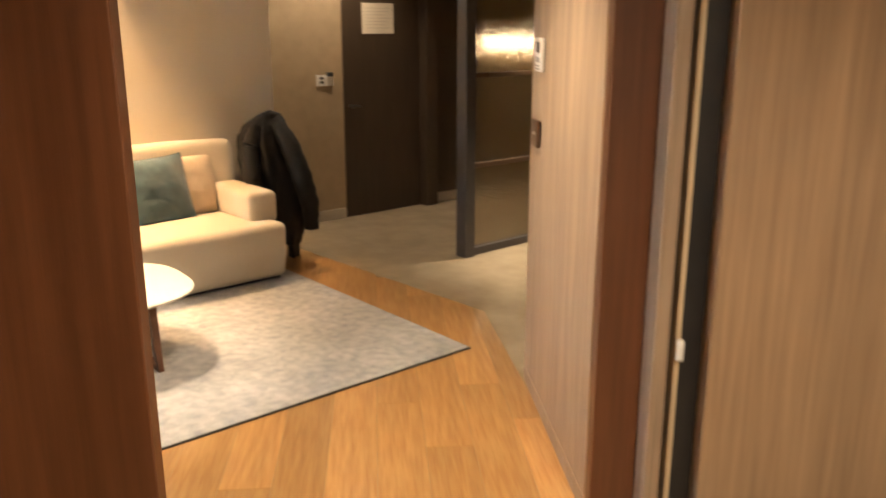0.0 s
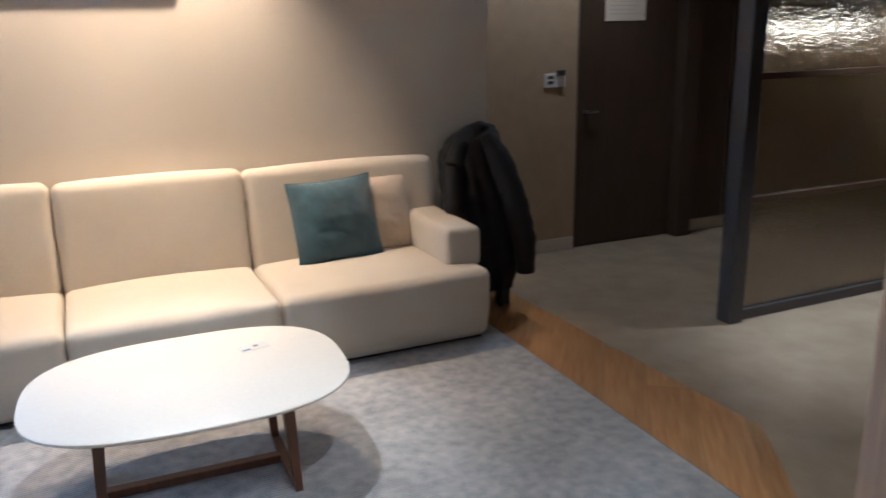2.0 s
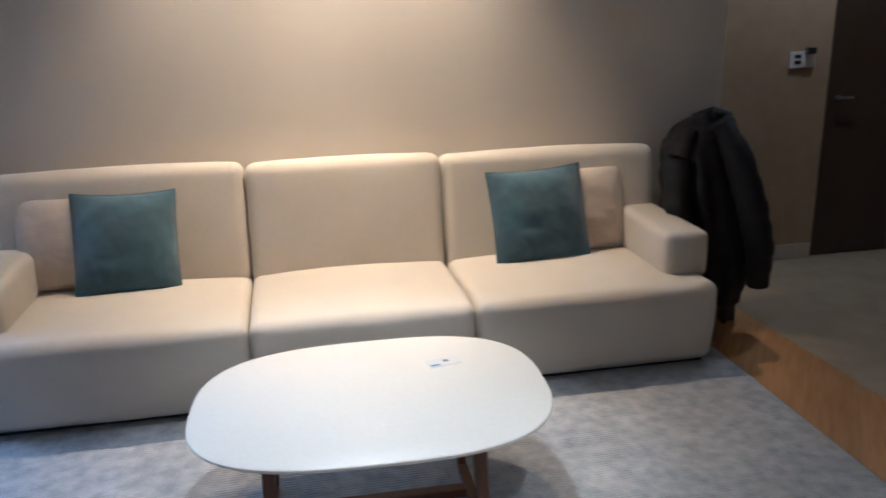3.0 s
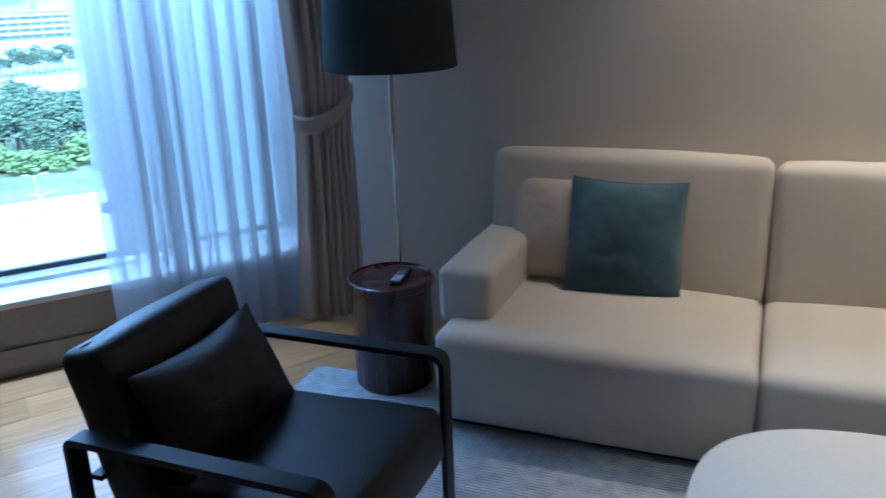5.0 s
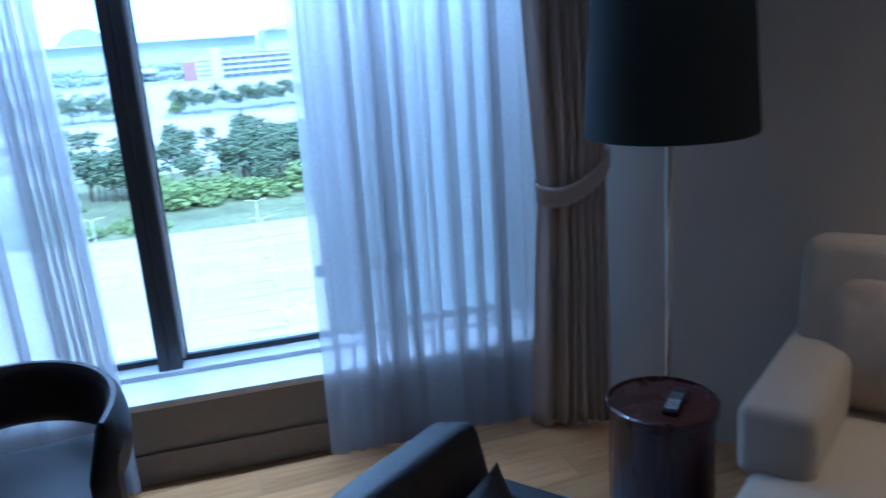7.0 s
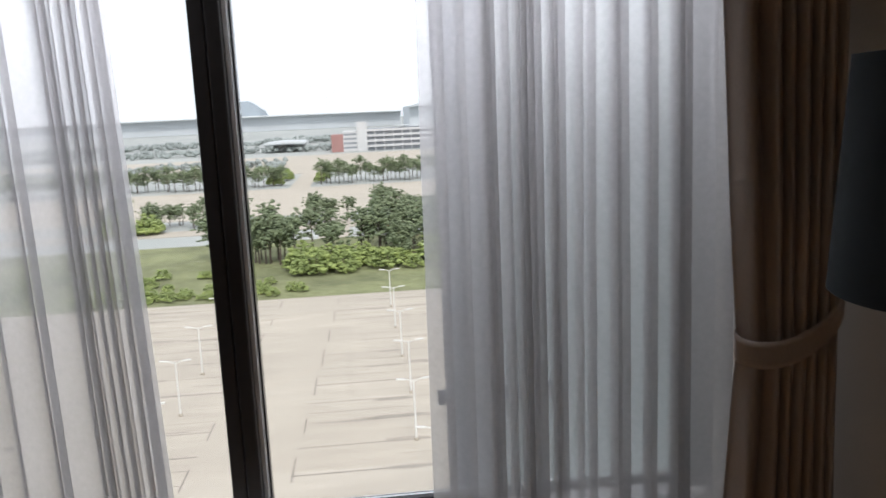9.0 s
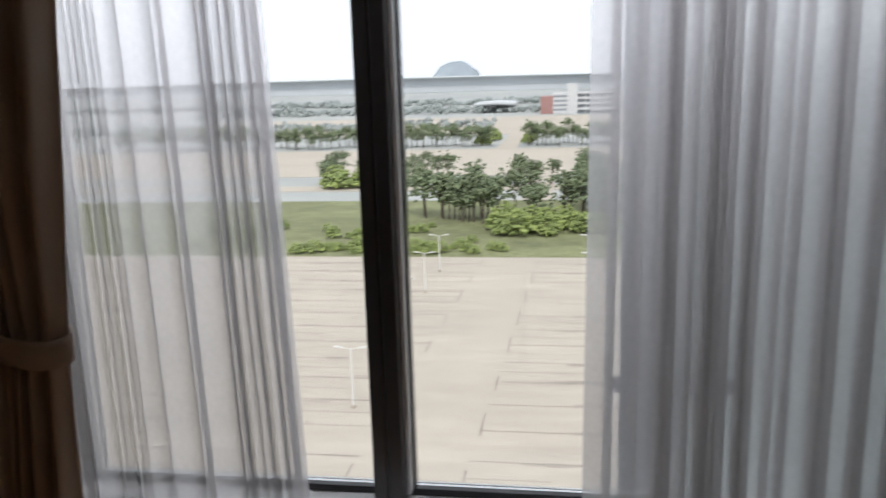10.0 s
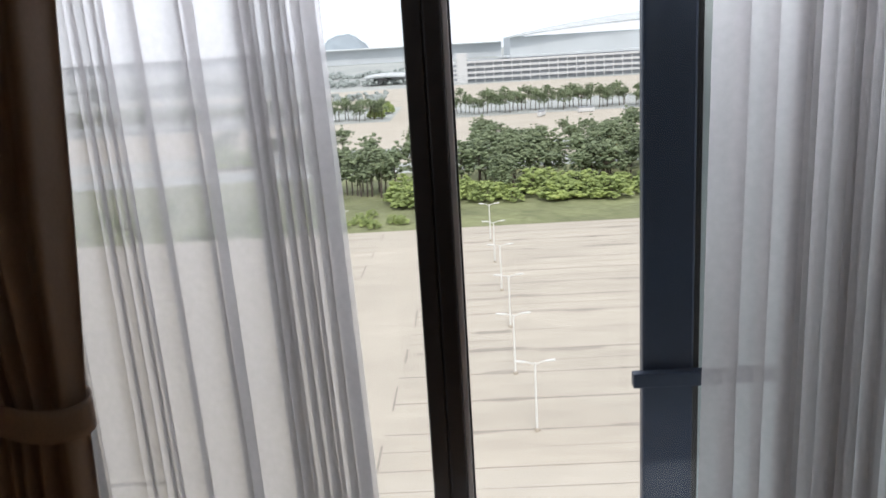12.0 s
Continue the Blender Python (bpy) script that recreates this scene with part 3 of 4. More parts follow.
def make_cushion(label, material, w, h, t, m, seed):
    c = thing("cushion", label, "cushion", m, "sofa cushions")
    part("cover", pillow_bm(w, h, t, seed, 0.008), material, c, smooth=True)
    k = 24
    loop = []
    for q in range(4 * k):
        side, f = divmod(q, k)
        f = 2 * f / k - 1
        u, v = ((f, -1), (1, f), (-f, 1), (-1, -f))[side]
        pin, pin2 = 1 - 0.035 * (1 - v * v) * abs(u) ** 3, 1 - 0.035 * (1 - u * u) * abs(v) ** 3
        loop.append((u * w / 2 * pin, 0, v * h / 2 * pin2 + h / 2 - 0.008 * (1 - u * u) * max(v, 0)))
    loop.append(loop[0])
    part("piping", rod(loop, 0.002, 6), material, c, smooth=True)
    return c


# sofa
SX0, SX1, SM0, SM1 = -1.06, 1.945, 0.0, 0.9
sofa = thing("sofa", "long three-seat cream fabric sofa against the wall", "sofa")
part("plinth", box(SX0 + 0.03, SX1 - 0.03, -0.87, -0.05, 0.012, 0.045), M_DARKPL, sofa, "dark recessed sofa base")
for x0, x1 in ((SX0, SM0), (SM0, SM1), (SM1, SX1)):
    w = (x1 - x0) / 2 - 0.003

    def seat_shape(q):
        # the front leans back a little towards the floor, the top slopes to the rear
        q = q.copy()
        q.z -= 0.02 * max(q.y / 0.46, -1) * (1 if q.z > 0 else 0) * 0.6
        q.y += 0.03 * max(-q.z / 0.17, 0) * (1 if q.y < 0 else 0)
        return q

    part("seat", softbox((w, 0.46, 0.175), 0.045, (0, 0.018, 0.022), 12, 0.003, x0, seat_shape), M_SOFA, sofa, smooth=True,
         m=Matrix.Translation(((x0 + x1) / 2, -0.485, 0.205)))
for x0, x1, up in ((SX0 - 0.01, SM0, 0.03), (SM0, SM1, 0.018), (SM1, SX1 + 0.01, 0.006)):
    w = (x1 - x0) / 2 - 0.003
    part("backrest", softbox((w, 0.105, 0.275), 0.05, (0, 0.014, 0.012), 12, 0.003, x0 + 5), M_SOFA, sofa, smooth=True,
         m=Matrix.Translation(((x0 + x1) / 2, -0.158, 0.57 + up)) @ Euler((radians(-9), 0, 0)).to_matrix().to_4x4())
for cx in (-0.992, 1.862):
    part("armrest", softbox((0.10, 0.345, 0.105), 0.035, (0.006, 0.006, 0.008), 10, 0.003, cx), M_SOFA, sofa, smooth=True,
         m=Matrix.Translation((cx, -0.45, 0.467)))

make_cushion("sand linen cushion leaning in the sofa corner", M_SAND, 0.41, 0.42, 0.15, pose(-0.77, -0.335, 0.395, -16, 0, -2), 3.3)
make_cushion("crumpled dark teal velvet cushion on the sofa", M_TEAL, 0.43, 0.45, 0.15, pose(-0.505, -0.425, 0.378, -20, 2, 6), 7.7)
make_cushion("sand linen cushion beside the sofa armrest", M_SAND, 0.40, 0.41, 0.15, pose(1.585, -0.345, 0.385, -15, 0, 5), 12.1)
make_cushion("dusty teal velvet cushion on the sofa", M_TEAL, 0.46, 0.445, 0.15, pose(1.33, -0.45, 0.378, -18, -2, 3), 21.4)

# rug
RX0, RX1, RY0, RY1 = -1.72, 2.035, -2.585, -0.62
rug = thing("rug", "grey-blue ribbed low-pile rug under the sofa group", "rug")


def rug_pt(u, v):
    x, y = RX0 + (RX1 - RX0) * u, RY0 + (RY1 - RY0) * v
    return Vector((x, y, 0.011 + 0.0012 * noise.noise(Vector((x * 3, y * 3, 0)))))


part("top_weave", grid_mesh(90, 60, rug_pt), M_RUG, rug, smooth=True)
part("edge", box(RX0 - 0.006, RX1 + 0.006, RY0 - 0.006, RY1 + 0.006, 0.0005, 0.0095, 0.003), M_DARKPL, rug, "dark bound rug edge")

# coffee table
TZ = 0.40
table = thing("coffee_table", "white pebble-shaped coffee table on walnut legs", "table", pose(0.405, -1.615, 0, 0, 0, -1))


def pebble(u, r_add=0.0):
    a = 2 * math.pi * u
    c, s = math.cos(a), math.sin(a)
    p = 2.85
    r = (abs(c / (0.546 + r_add)) ** p + abs(s / (0.408 + r_add)) ** p) ** (-1 / p)
    x, y = r * c, r * s
    return x + 0.03 * y, y * (1 + 0.04 * x)


top = bmesh.new()
rings = []
for add, z in ((-0.05, TZ - 0.03), (-0.012, TZ - 0.022), (0.0, TZ - 0.012), (0.0, TZ - 0.005), (-0.006, TZ)):
    rings.append([top.verts.new((*pebble(k / 96, add), z)) for k in range(96)])
for r0, r1 in zip(rings, rings[1:]):
    for k in range(96):
        top.faces.new((r0[k], r0[(k + 1) % 96], r1[(k + 1) % 96], r1[k]))
top.faces.new(rings[0][::-1])
top.faces.new(rings[-1])
part("tabletop", top, M_TABLETOP, table, "glossy white tabletop", True)
for lx in (-0.33, 0.30):
    for ly in (-0.245, 0.13):
        sx, sy = (1 if lx > 0 else -1), (1 if ly > 0 else -1)
        leg = bmesh.new()
        pts = [(lx, ly, 0.014), (lx - 0.02 * sx, ly, TZ - 0.03)]
        quads = []
        for (px, py, pz), hw in zip(pts, (0.016, 0.024)):
            quads.append([leg.verts.new((px + dx * hw * 0.8, py + dy * hw, pz)) for dx, dy in ((-1, -1), (1, -1), (1, 1), (-1, 1))])
        leg.faces.new(quads[0][::-1])
        leg.faces.new(quads[1])
        for k in range(4):
            leg.faces.new((quads[0][k], quads[0][(k + 1) % 4], quads[1][(k + 1) % 4], quads[1][k]))
        part("leg", leg, M_WALNUT, table)
    part("foot_rail", box(lx - 0.016, lx + 0.016, -0.228, 0.114, 0.014, 0.042, 0.003), M_WALNUT, table)
part("stretcher", box(-0.313, 0.283, -0.04, 0.0, 0.014, 0.044, 0.003), M_WALNUT, table)

card = thing("table_card", "small white printed card on the coffee table", "card", pose(0.66, -1.45, TZ + 0.0008, 0, 0, 12))
part("sheet", box(-0.055, 0.055, -0.03, 0.03, 0, 0.0015), M_WHITEPL, card)
part("print", box(-0.05, -0.02, -0.022, -0.012, 0.0016, 0.002), M_BLUEPRINT, card, "blue print bar")
part("print", box(0.0, 0.018, -0.005, 0.012, 0.0016, 0.002), M_GREYPL, card, "grey print bar")

# side table with the remote control
side = thing("side_table", "dark mahogany drum side table", "side table", pose(-1.36, -0.62, 0.012))
part("drum", lathe([(0.0, 0.0), (0.150, 0.0), (0.158, 0.01), (0.158, 0.404), (0.0, 0.404)], 56), M_MAHOG, side, smooth=True)
part("rim_top", lathe([(0.0, 0.405), (0.160, 0.405), (0.168, 0.411), (0.168, 0.436), (0.160, 0.440), (0.156, 0.430), (0.0, 0.428)], 56), M_MAHOG, side, "turned mahogany tray top", True)
remote = thing("remote_control", "slim black remote control with pale keys", "remote control", pose(-1.318, -0.615, 0.4405, 0, 0, 8))
part("body", box(-0.023, 0.023, -0.085, 0.085, 0, 0.018, 0.006, 3), M_DARKPL, remote, smooth=True)
for r in range(7):
    for c in range(3):
        part("key", box(-0.017 + c * 0.0125, -0.008 + c * 0.0125, -0.07 + r * 0.017, -0.061 + r * 0.017, 0.0181, 0.0205), M_WHITEPL if r < 4 else M_GREYPL, remote)

# floor lamp
lampthing = thing("floor_lamp", "floor lamp with a chrome pole and navy drum shade", "floor lamp", pose(-1.43, -0.37, 0))
part("base", lathe([(0, 0.0), (0.15, 0.0), (0.155, 0.006), (0.15, 0.016), (0.02, 0.022), (0, 0.022)], 40), M_BLACKMETAL, lampthing, "dark round lamp base", True)
part("pole", cyl(0, 0, 0.02, 1.62, 0.012, seg=16), M_CHROME, lampthing, "chrome pole", True)
shade = part("shade", lathe([(0.258, 1.218), (0.262, 1.221), (0.228, 1.712), (0.224, 1.712), (0.256, 1.223)], 64), M_SHADE, lampthing, "navy fabric shade", True)
part("lining", lathe([(0.2545, 1.225), (0.2225, 1.708)], 64), M_SHADEIN, shade, "pale inner lining", True)
sp = bmesh.new()
for k in range(3):
    a = 2 * math.pi * k / 3
    rod([(0, 0, 1.60), (0.226 * math.cos(a), 0.226 * math.sin(a), 1.64)], 0.003, 6, sp)
part("spider", sp, M_CHROME, lampthing)

# leather armchair
arm = thing("armchair", "black leather armchair on a flat black metal frame", "armchair", pose(-1.17, -1.735, 0.012))
part("seat", softbox((0.31, 0.275, 0.085), 0.03, (0.008, 0.008, 0.02), 10, 0.004, 1), M_LEATHER, arm, smooth=True, m=pose(0.055, 0, 0.315, 0, -3, 0))
bk = part("backrest", softbox((0.065, 0.275, 0.235), 0.03, (0.012, 0.006, 0.008), 10, 0.004, 2), M_LEATHER, arm, smooth=True, m=pose(-0.295, 0, 0.494, 0, -14, 0))
part("stitching", rod([(-0.0, y / 20 * 0.25, 0.2365 + 0.002 * math.cos(y)) for y in range(-20, 21)], 0.0022, 6), M_LEATHER2, bk)
part("lumbar_cushion", pillow_bm(0.50, 0.31, 0.16, 31.0, 0.015), M_LEATHER2, arm, "espresso leather loose cushion", True, m=pose(-0.09, 0.0, 0.385, 0, 0, 90) @ pose(0, 0, 0, -27, 0, 0))
for sy in (-1, 1):
    y = sy * 0.335
    b = bmesh.new()
    # flat bar: rear leg, arm with rounded corners, front leg
    path = [(-0.345, 0.0), (-0.335, 0.485)]
    path += [(-0.315 + 0.02 * math.cos(math.pi - a * math.pi / 8) - 0.0, 0.515 + 0.02 * math.sin(a * math.pi / 8)) for a in range(5)]
    path += [(0.315 + 0.03 * math.sin(a * math.pi / 8), 0.505 + 0.03 * math.cos(a * math.pi / 8)) for a in range(5)]
    path += [(0.345, 0.0)]
    ring = []
    for i, (px, pz) in enumerate(path):
        a, c = path[max(i - 1, 0)], path[min(i + 1, len(path) - 1)]
        t = Vector((c[0] - a[0], c[1] - a[1])).normalized()
        nx, nz = -t.y, t.x
        ring.append([b.verts.new((px + o * nx * 0.009, y + w * 0.028, pz + o * nz * 0.009)) for o, w in ((-1, -1), (1, -1), (1, 1), (-1, 1))])
    for r0, r1 in zip(ring, ring[1:]):
        for k in range(4):
            b.faces.new((r0[k], r0[(k + 1) % 4], r1[(k + 1) % 4], r1[k]))
    b.faces.new(ring[0][::-1])
    b.faces.new(ring[-1])
    bmesh.ops.bevel(b, geom=b.edges[:], offset=0.002, segments=1, affect="EDGES")
    part("arm_frame", b, M_BLACKMETAL, arm, "black flat-bar arm and legs", True)
part("crossbar", box(-0.335, -0.30, -0.307, 0.307, 0.40, 0.415, 0.002), M_BLACKMETAL, arm)
part("seat_rail", box(-0.25, 0.33, -0.306, -0.282, 0.20, 0.225, 0.002), M_BLACKMETAL, arm)
part("seat_rail", box(-0.25, 0.33, 0.282, 0.306, 0.20, 0.225, 0.002), M_BLACKMETAL, arm)
part("crossbar", box(0.30, 0.33, -0.281, 0.281, 0.20, 0.222, 0.002), M_BLACKMETAL, arm)

# desk chair on castors
desk = thing("desk_chair", "dark leather swivel chair with a wrap-around rail", "desk chair", pose(-2.61, -1.955, 0, 0, 0, 60))
part("seat", softbox((0.24, 0.24, 0.05), 0.035, (0, 0, 0.015), 8, 0.003, 4), M_LEATHER2, desk, smooth=True, m=Matrix.Translation((0, 0, 0.45)))


def wrap(u, v):
    # horseshoe rail, highest at the back, its ends turning down to the seat
    k = 2 * math.pi * v
    f = min(max((u - 0.14) / 0.72, 0), 1)
    a = radians(-125 + 250 * f) + radians(90)
    drop = max(0.14 - u, u - 0.86, 0) / 0.14
    bend = math.sin(math.pi * f) ** 0.6
    h = 0.585 + 0.06 * bend
    tall = 0.095 if drop <= 0 else 0.05
    if drop <= 0:
        r = 0.285 + 0.032 * math.cos(k)
        return Vector((r * math.cos(a), r * math.sin(a), h + tall * math.sin(k)))
    r = 0.285 + 0.03 * math.cos(k)
    aa = a + (1 if u > 0.5 else -1) * 0.20 * math.sin(k)
    return Vector((r * math.cos(aa), r * math.sin(aa), h - 0.03 - (h - 0.47) * drop))


part("backrest", grid_mesh(60, 14, wrap), M_LEATHER2, desk, "curved leather back rail and arms", True)
part("column", cyl(0, 0, 0.10, 0.40, 0.025, seg=16), M_CHROME, desk, "chrome gas column", True)
for k in range(5):
    a = 2 * math.pi * k / 5 + 0.117
    part("base_arm", rod([(0.02 * math.cos(a), 0.02 * math.sin(a), 0.115), (0.28 * math.cos(a), 0.28 * math.sin(a), 0.075)], [0.022, 0.014], 8), M_CHROME, desk, smooth=True)
    cas = part("castor", cyl(0, 0, -0.022, 0.022, 0.026, seg=18, bevel=0.004), M_DARKPL, desk, "black castor", True,
               m=Matrix.Translation((0.29 * math.cos(a), 0.29 * math.sin(a), 0.026)) @ Euler((radians(90), 0, a + 0.6)).to_matrix().to_4x4())

# coat over a folding stand beside the sofa
rack = thing("luggage_stand", "dark folding stand beside the sofa", "stand", pose(2.17, -0.36, 0))
for sy in (-0.12, 0.12):
    part("leg", rod([(-0.07, sy, 0.0), (0.06, sy, 0.80)], 0.012, 8), M_BLACKMETAL, rack, smooth=True)
    part("leg", rod([(0.07, sy, 0.0), (0.0, sy, 0.80)], 0.012, 8), M_BLACKMETAL, rack, smooth=True)
part("side_panel", box(0.06, 0.135, -0.11, -0.06, 0.0, 0.34, 0.008), M_DARKPL, rack)
part("bar", rod([(0.04, -0.14, 0.815), (0.04, 0.14, 0.815)], 0.013, 8), M_BLACKMETAL, rack, smooth=True)


COAT_LEFT = ((1.035, -0.02), (1.0, -0.11), (0.96, -0.175), (0.886, -0.235), (0.63, -0.235), (0.3, -0.19), (0.10, -0.10))
COAT_RIGHT = ((1.035, 0.025), (1.0, 0.07), (0.81, 0.13), (0.61, 0.185), (0.40, 0.20), (0.25, 0.19), (0.10, 0.15))


def contour(line, z):
    for (za, a), (zb, b) in zip(line, line[1:]):
        if z >= zb:
            return a + (b - a) * (za - z) / (za - zb)
    return line[-1][1]


def coat_pt(u, v):
    # a hanging coat: one shoulder high, the other falling away in a long slope
    a = 2 * math.pi * u
    z = 1.035 - 0.915 * v ** 1.25
    lo, hi = contour(COAT_LEFT, z), contour(COAT_RIGHT, z)
    deep = 0.02 + 0.13 * min((1.035 - z) / 0.22, 1) ** 0.6
    fold = 1 + (0.10 * math.sin(7 * a + 1.5 * v) + 0.05 * math.sin(13 * a - 3 * v)) * min(v * 3, 1)
    puff = 0.010 * abs(math.sin(z * 24 + 0.8 * math.sin(3 * a)))
    x = (lo + hi) / 2 + ((hi - lo) / 2 + puff) * math.cos(a) * (1 + 0.03 * math.sin(9 * a))
    y = (deep * fold + puff) * math.sin(a)
    p = Vector((x, y, z))
    return p + Vector(noise.noise_vector(p * 7)) * 0.012


coat = thing("coat", "black padded coat draped over a stand", "coat", pose(2.171, -0.40, 0, 0, 0, -24))
cb = grid_mesh(96, 60, coat_pt, True)
bmesh.ops.holes_fill(cb, edges=[e for e in cb.edges if e.is_boundary], sides=200)
part("shell", cb, M_COAT, coat, smooth=True)


def sleeve(points, radii):
    """A padded tube with quilted rings."""
    pts, rad = [], []
    count = 36
    for k in range(count + 1):
        f = k / count * (len(points) - 1)
        i = min(int(f), len(points) - 2)
        w = f - i
        pts.append(tuple(Vector(points[i]).lerp(Vector(points[i + 1]), w)))
        rad.append((radii[i] * (1 - w) + radii[i + 1] * w) * (0.93 + 0.10 * abs(math.sin(k * 0.75))))
    return rod(pts, rad, 18)


part("sleeve", sleeve([(0.02, -0.09, 0.98), (0.09, -0.14, 0.84), (0.165, -0.15, 0.62), (0.215, -0.14, 0.42), (0.225, -0.12, 0.23)], [0.045, 0.066, 0.070, 0.066, 0.05]), M_COAT, coat, smooth=True)
part("sleeve", sleeve([(-0.12, -0.09, 0.955), (-0.165, -0.13, 0.82), (-0.16, -0.15, 0.60), (-0.12, -0.14, 0.40)], [0.04, 0.058, 0.06, 0.042]), M_COAT, coat, smooth=True)
part("collar", sleeve([(-0.10, 0.02, 0.985), (-0.02, -0.04, 1.02), (0.05, 0.0, 1.0)], [0.03, 0.035, 0.028]), M_COAT, coat, smooth=True)

# ---- curtains ----
def cloth_strip(s0, s1, n0, n1, amp, widths, z0, z1, seed, nu, nv):
    """Pleated hanging cloth. s0, s1: edges as functions of height; n0, n1: distance from the window wall at each edge; widths: of the pleats."""
    rnd_ = random.Random(seed)
    folds = len(widths)
    total = sum(widths)
    edges = [0.0]
    for w in widths:
        edges.append(edges[-1] + w / total)
    depth = [rnd_.uniform(0.55, 1.0) for _ in range(folds + 1)]

    def f(u, v):
        z = z0 + (z1 - z0) * v
        a, c = s0(z), s1(z)
        i = 0
        while i < folds - 1 and u > edges[i + 1]:
            i += 1
        w = (u - edges[i]) / (edges[i + 1] - edges[i])
        e = w * w * (3 - 2 * w)
        d = depth[i] * (1 - e) + depth[i + 1] * e
        ph = 2 * math.pi * w + 0.35 * noise.noise(Vector((u * 4 + seed, z * 0.7, seed)))
        wave = -math.cos(ph)
        near = min(abs(z - TIE) / 0.45, 1)
        s = a + (c - a) * u + 0.004 * noise.noise(Vector((u * 9, z * 1.3, seed + 4)))
        n = n0 + (n1 - n0) * u - amp * d * wave * (0.55 + 0.45 * near) * min(widths[i], 1.6)
        return win(s, n, z)

    return grid_mesh(nu, nv, f)


def sheer_strip(s0, s1, n_base, folds, z0, z1, seed, nu, nv):
    """Voile falling in flat overlapping pleats: each one runs on, turns back and runs on again."""
    rnd_ = random.Random(seed)
    stops = [(0.0, 0.0)]
    p = 0.0
    for k in range(folds):
        if rnd_.random() < 0.55:
            ahead = rnd_.uniform(0.3, 0.55)
            back = ahead * rnd_.uniform(0.8, 1.5)
        else:
            ahead = rnd_.uniform(0.9, 2.0)
            back = rnd_.uniform(0.3, 0.7)
        depth = rnd_.uniform(0.010, 0.024)
        stops.append((p + ahead + back * 0.5, depth))
        stops.append((p + ahead - back * 0.5, -depth))
        p += ahead
    stops.append((p + 0.5, 0.0))
    total = p + 0.5
    count = len(stops) - 1

    def f(u, v):
        z = z0 + (z1 - z0) * v
        i = min(int(u * count), count - 1)
        w = u * count - i
        e = w * w * (3 - 2 * w)
        q = (stops[i][0] * (1 - e) + stops[i + 1][0] * e) / total
        n = stops[i][1] * (1 - e) + stops[i + 1][1] * e
        spread_ = 0.55 + 0.45 * min(z / 1.2, 1)
        s = s0(z) + (s1(z) - s0(z)) * q + 0.010 * noise.noise(Vector((u * 6, z * 0.7, seed))) * math.sin(math.pi * u)
        n = n_base - n * (1.5 - 0.5 * spread_) + 0.008 * noise.noise(Vector((u * 11, z * 0.9, seed + 3)))
        return win(s, n, z)

    return grid_mesh(nu, nv, f)


def make_curtain(name, label, bm, material, solid):
    c = thing(name, label, "curtain", group="window curtains")
    cl = part("cloth", bm, material, c, smooth=True)
    if solid:
        md = cl.modifiers.new("thickness", "SOLIDIFY")
        md.thickness = solid
    return c


CT = 2.56
sheer_r = make_curtain("sheer_curtain", "white sheer curtain hanging to the floor", sheer_strip(lambda z: 0.985 - 0.03 * (z / CT), lambda z: 0.10, -0.062, 26, 0.012, CT, 5, 640, 26), M_SHEER, 0)
sheer_l = make_curtain("sheer_curtain", "white sheer curtain gathered beside the mullion", sheer_strip(lambda z: 2.44, lambda z: 1.685 + 0.03 * max(z - 0.4, 0), -0.062, 21, 0.012, CT, 21, 540, 26), M_SHEER, 0)


TIE = 0.96


def flare(z, up, down):
    return up * max(z - TIE, 0) + down * max(TIE - z, 0)


drape_r = make_curtain("drape", "taupe blackout drape held by a tieback", cloth_strip(lambda z: 0.113 + flare(z, 0.05, 0.066), lambda z: -0.115 - flare(z, 0.0, 0.01), -0.125, -0.225, 0.022, (2.6, 1.3, 0.9, 1.1, 0.8, 0.9, 0.7), 0.012, CT, 11, 200, 50), M_DRAPE, 0.004)
drape_l = make_curtain("drape", "taupe blackout drape held by a tieback", cloth_strip(lambda z: 2.565 + min(flare(z, 0.22, 0.10), 0.09), lambda z: 2.295 + flare(z, -0.09, 0.05), -0.125, -0.135, 0.022, (0.9, 0.8, 1.2, 0.9, 1.1, 1.4, 2.6), 0.012, CT, 17, 220, 50), M_DRAPE, 0.004)


def tieback(parent, s_in, s_out, n_in, n_out, zt, rise):
    """A cloth band round the gathered drape, rising to the wall hook."""
    def f(u, v):
        a = 2 * math.pi * u
        k = 0.5 - 0.5 * math.cos(a)
        s = s_in + (s_out - s_in) * k + (s_in - s_out) * 0.03 * math.cos(a)
        n = n_in + (n_out - n_in) * k - 0.046 * math.sin(a)
        z = zt + rise * k * k - 0.028 * math.sin(a) + (v - 0.5) * 0.075
        return win(s, n, z)
    ob = part("tieback", grid_mesh(64, 4, f, True), M_DRAPE, parent, "matching cloth tieback", True)
    md = ob.modifiers.new("thickness", "SOLIDIFY")
    md.thickness = 0.004


tieback(drape_r, 0.12, -0.12, -0.125, -0.225, 0.955, 0.14)
tieback(drape_l, 2.287, 2.575, -0.125, -0.135, 0.965, 0.10)
hook = thing("tieback_hook", "dark metal tieback hook on the wall", "hook")
part("rod", rod([win(2.66, -0.002, 1.22), win(2.66, -0.05, 1.22), win(2.64, -0.07, 1.19)], 0.007, 8), M_BLACKMETAL, hook, smooth=True)
part("plate", box(-0.018, 0.018, 0.0005, 0.006, -0.03, 0.03, 0.002), M_BLACKMETAL, hook, m=Matrix.Translation(win(2.66, -0.0, 1.22)) @ WIN_M.to_3x3().to_4x4())

# ---- wall things ----
pic = thing("picture", "framed print of green leaves on the wall", "picture")
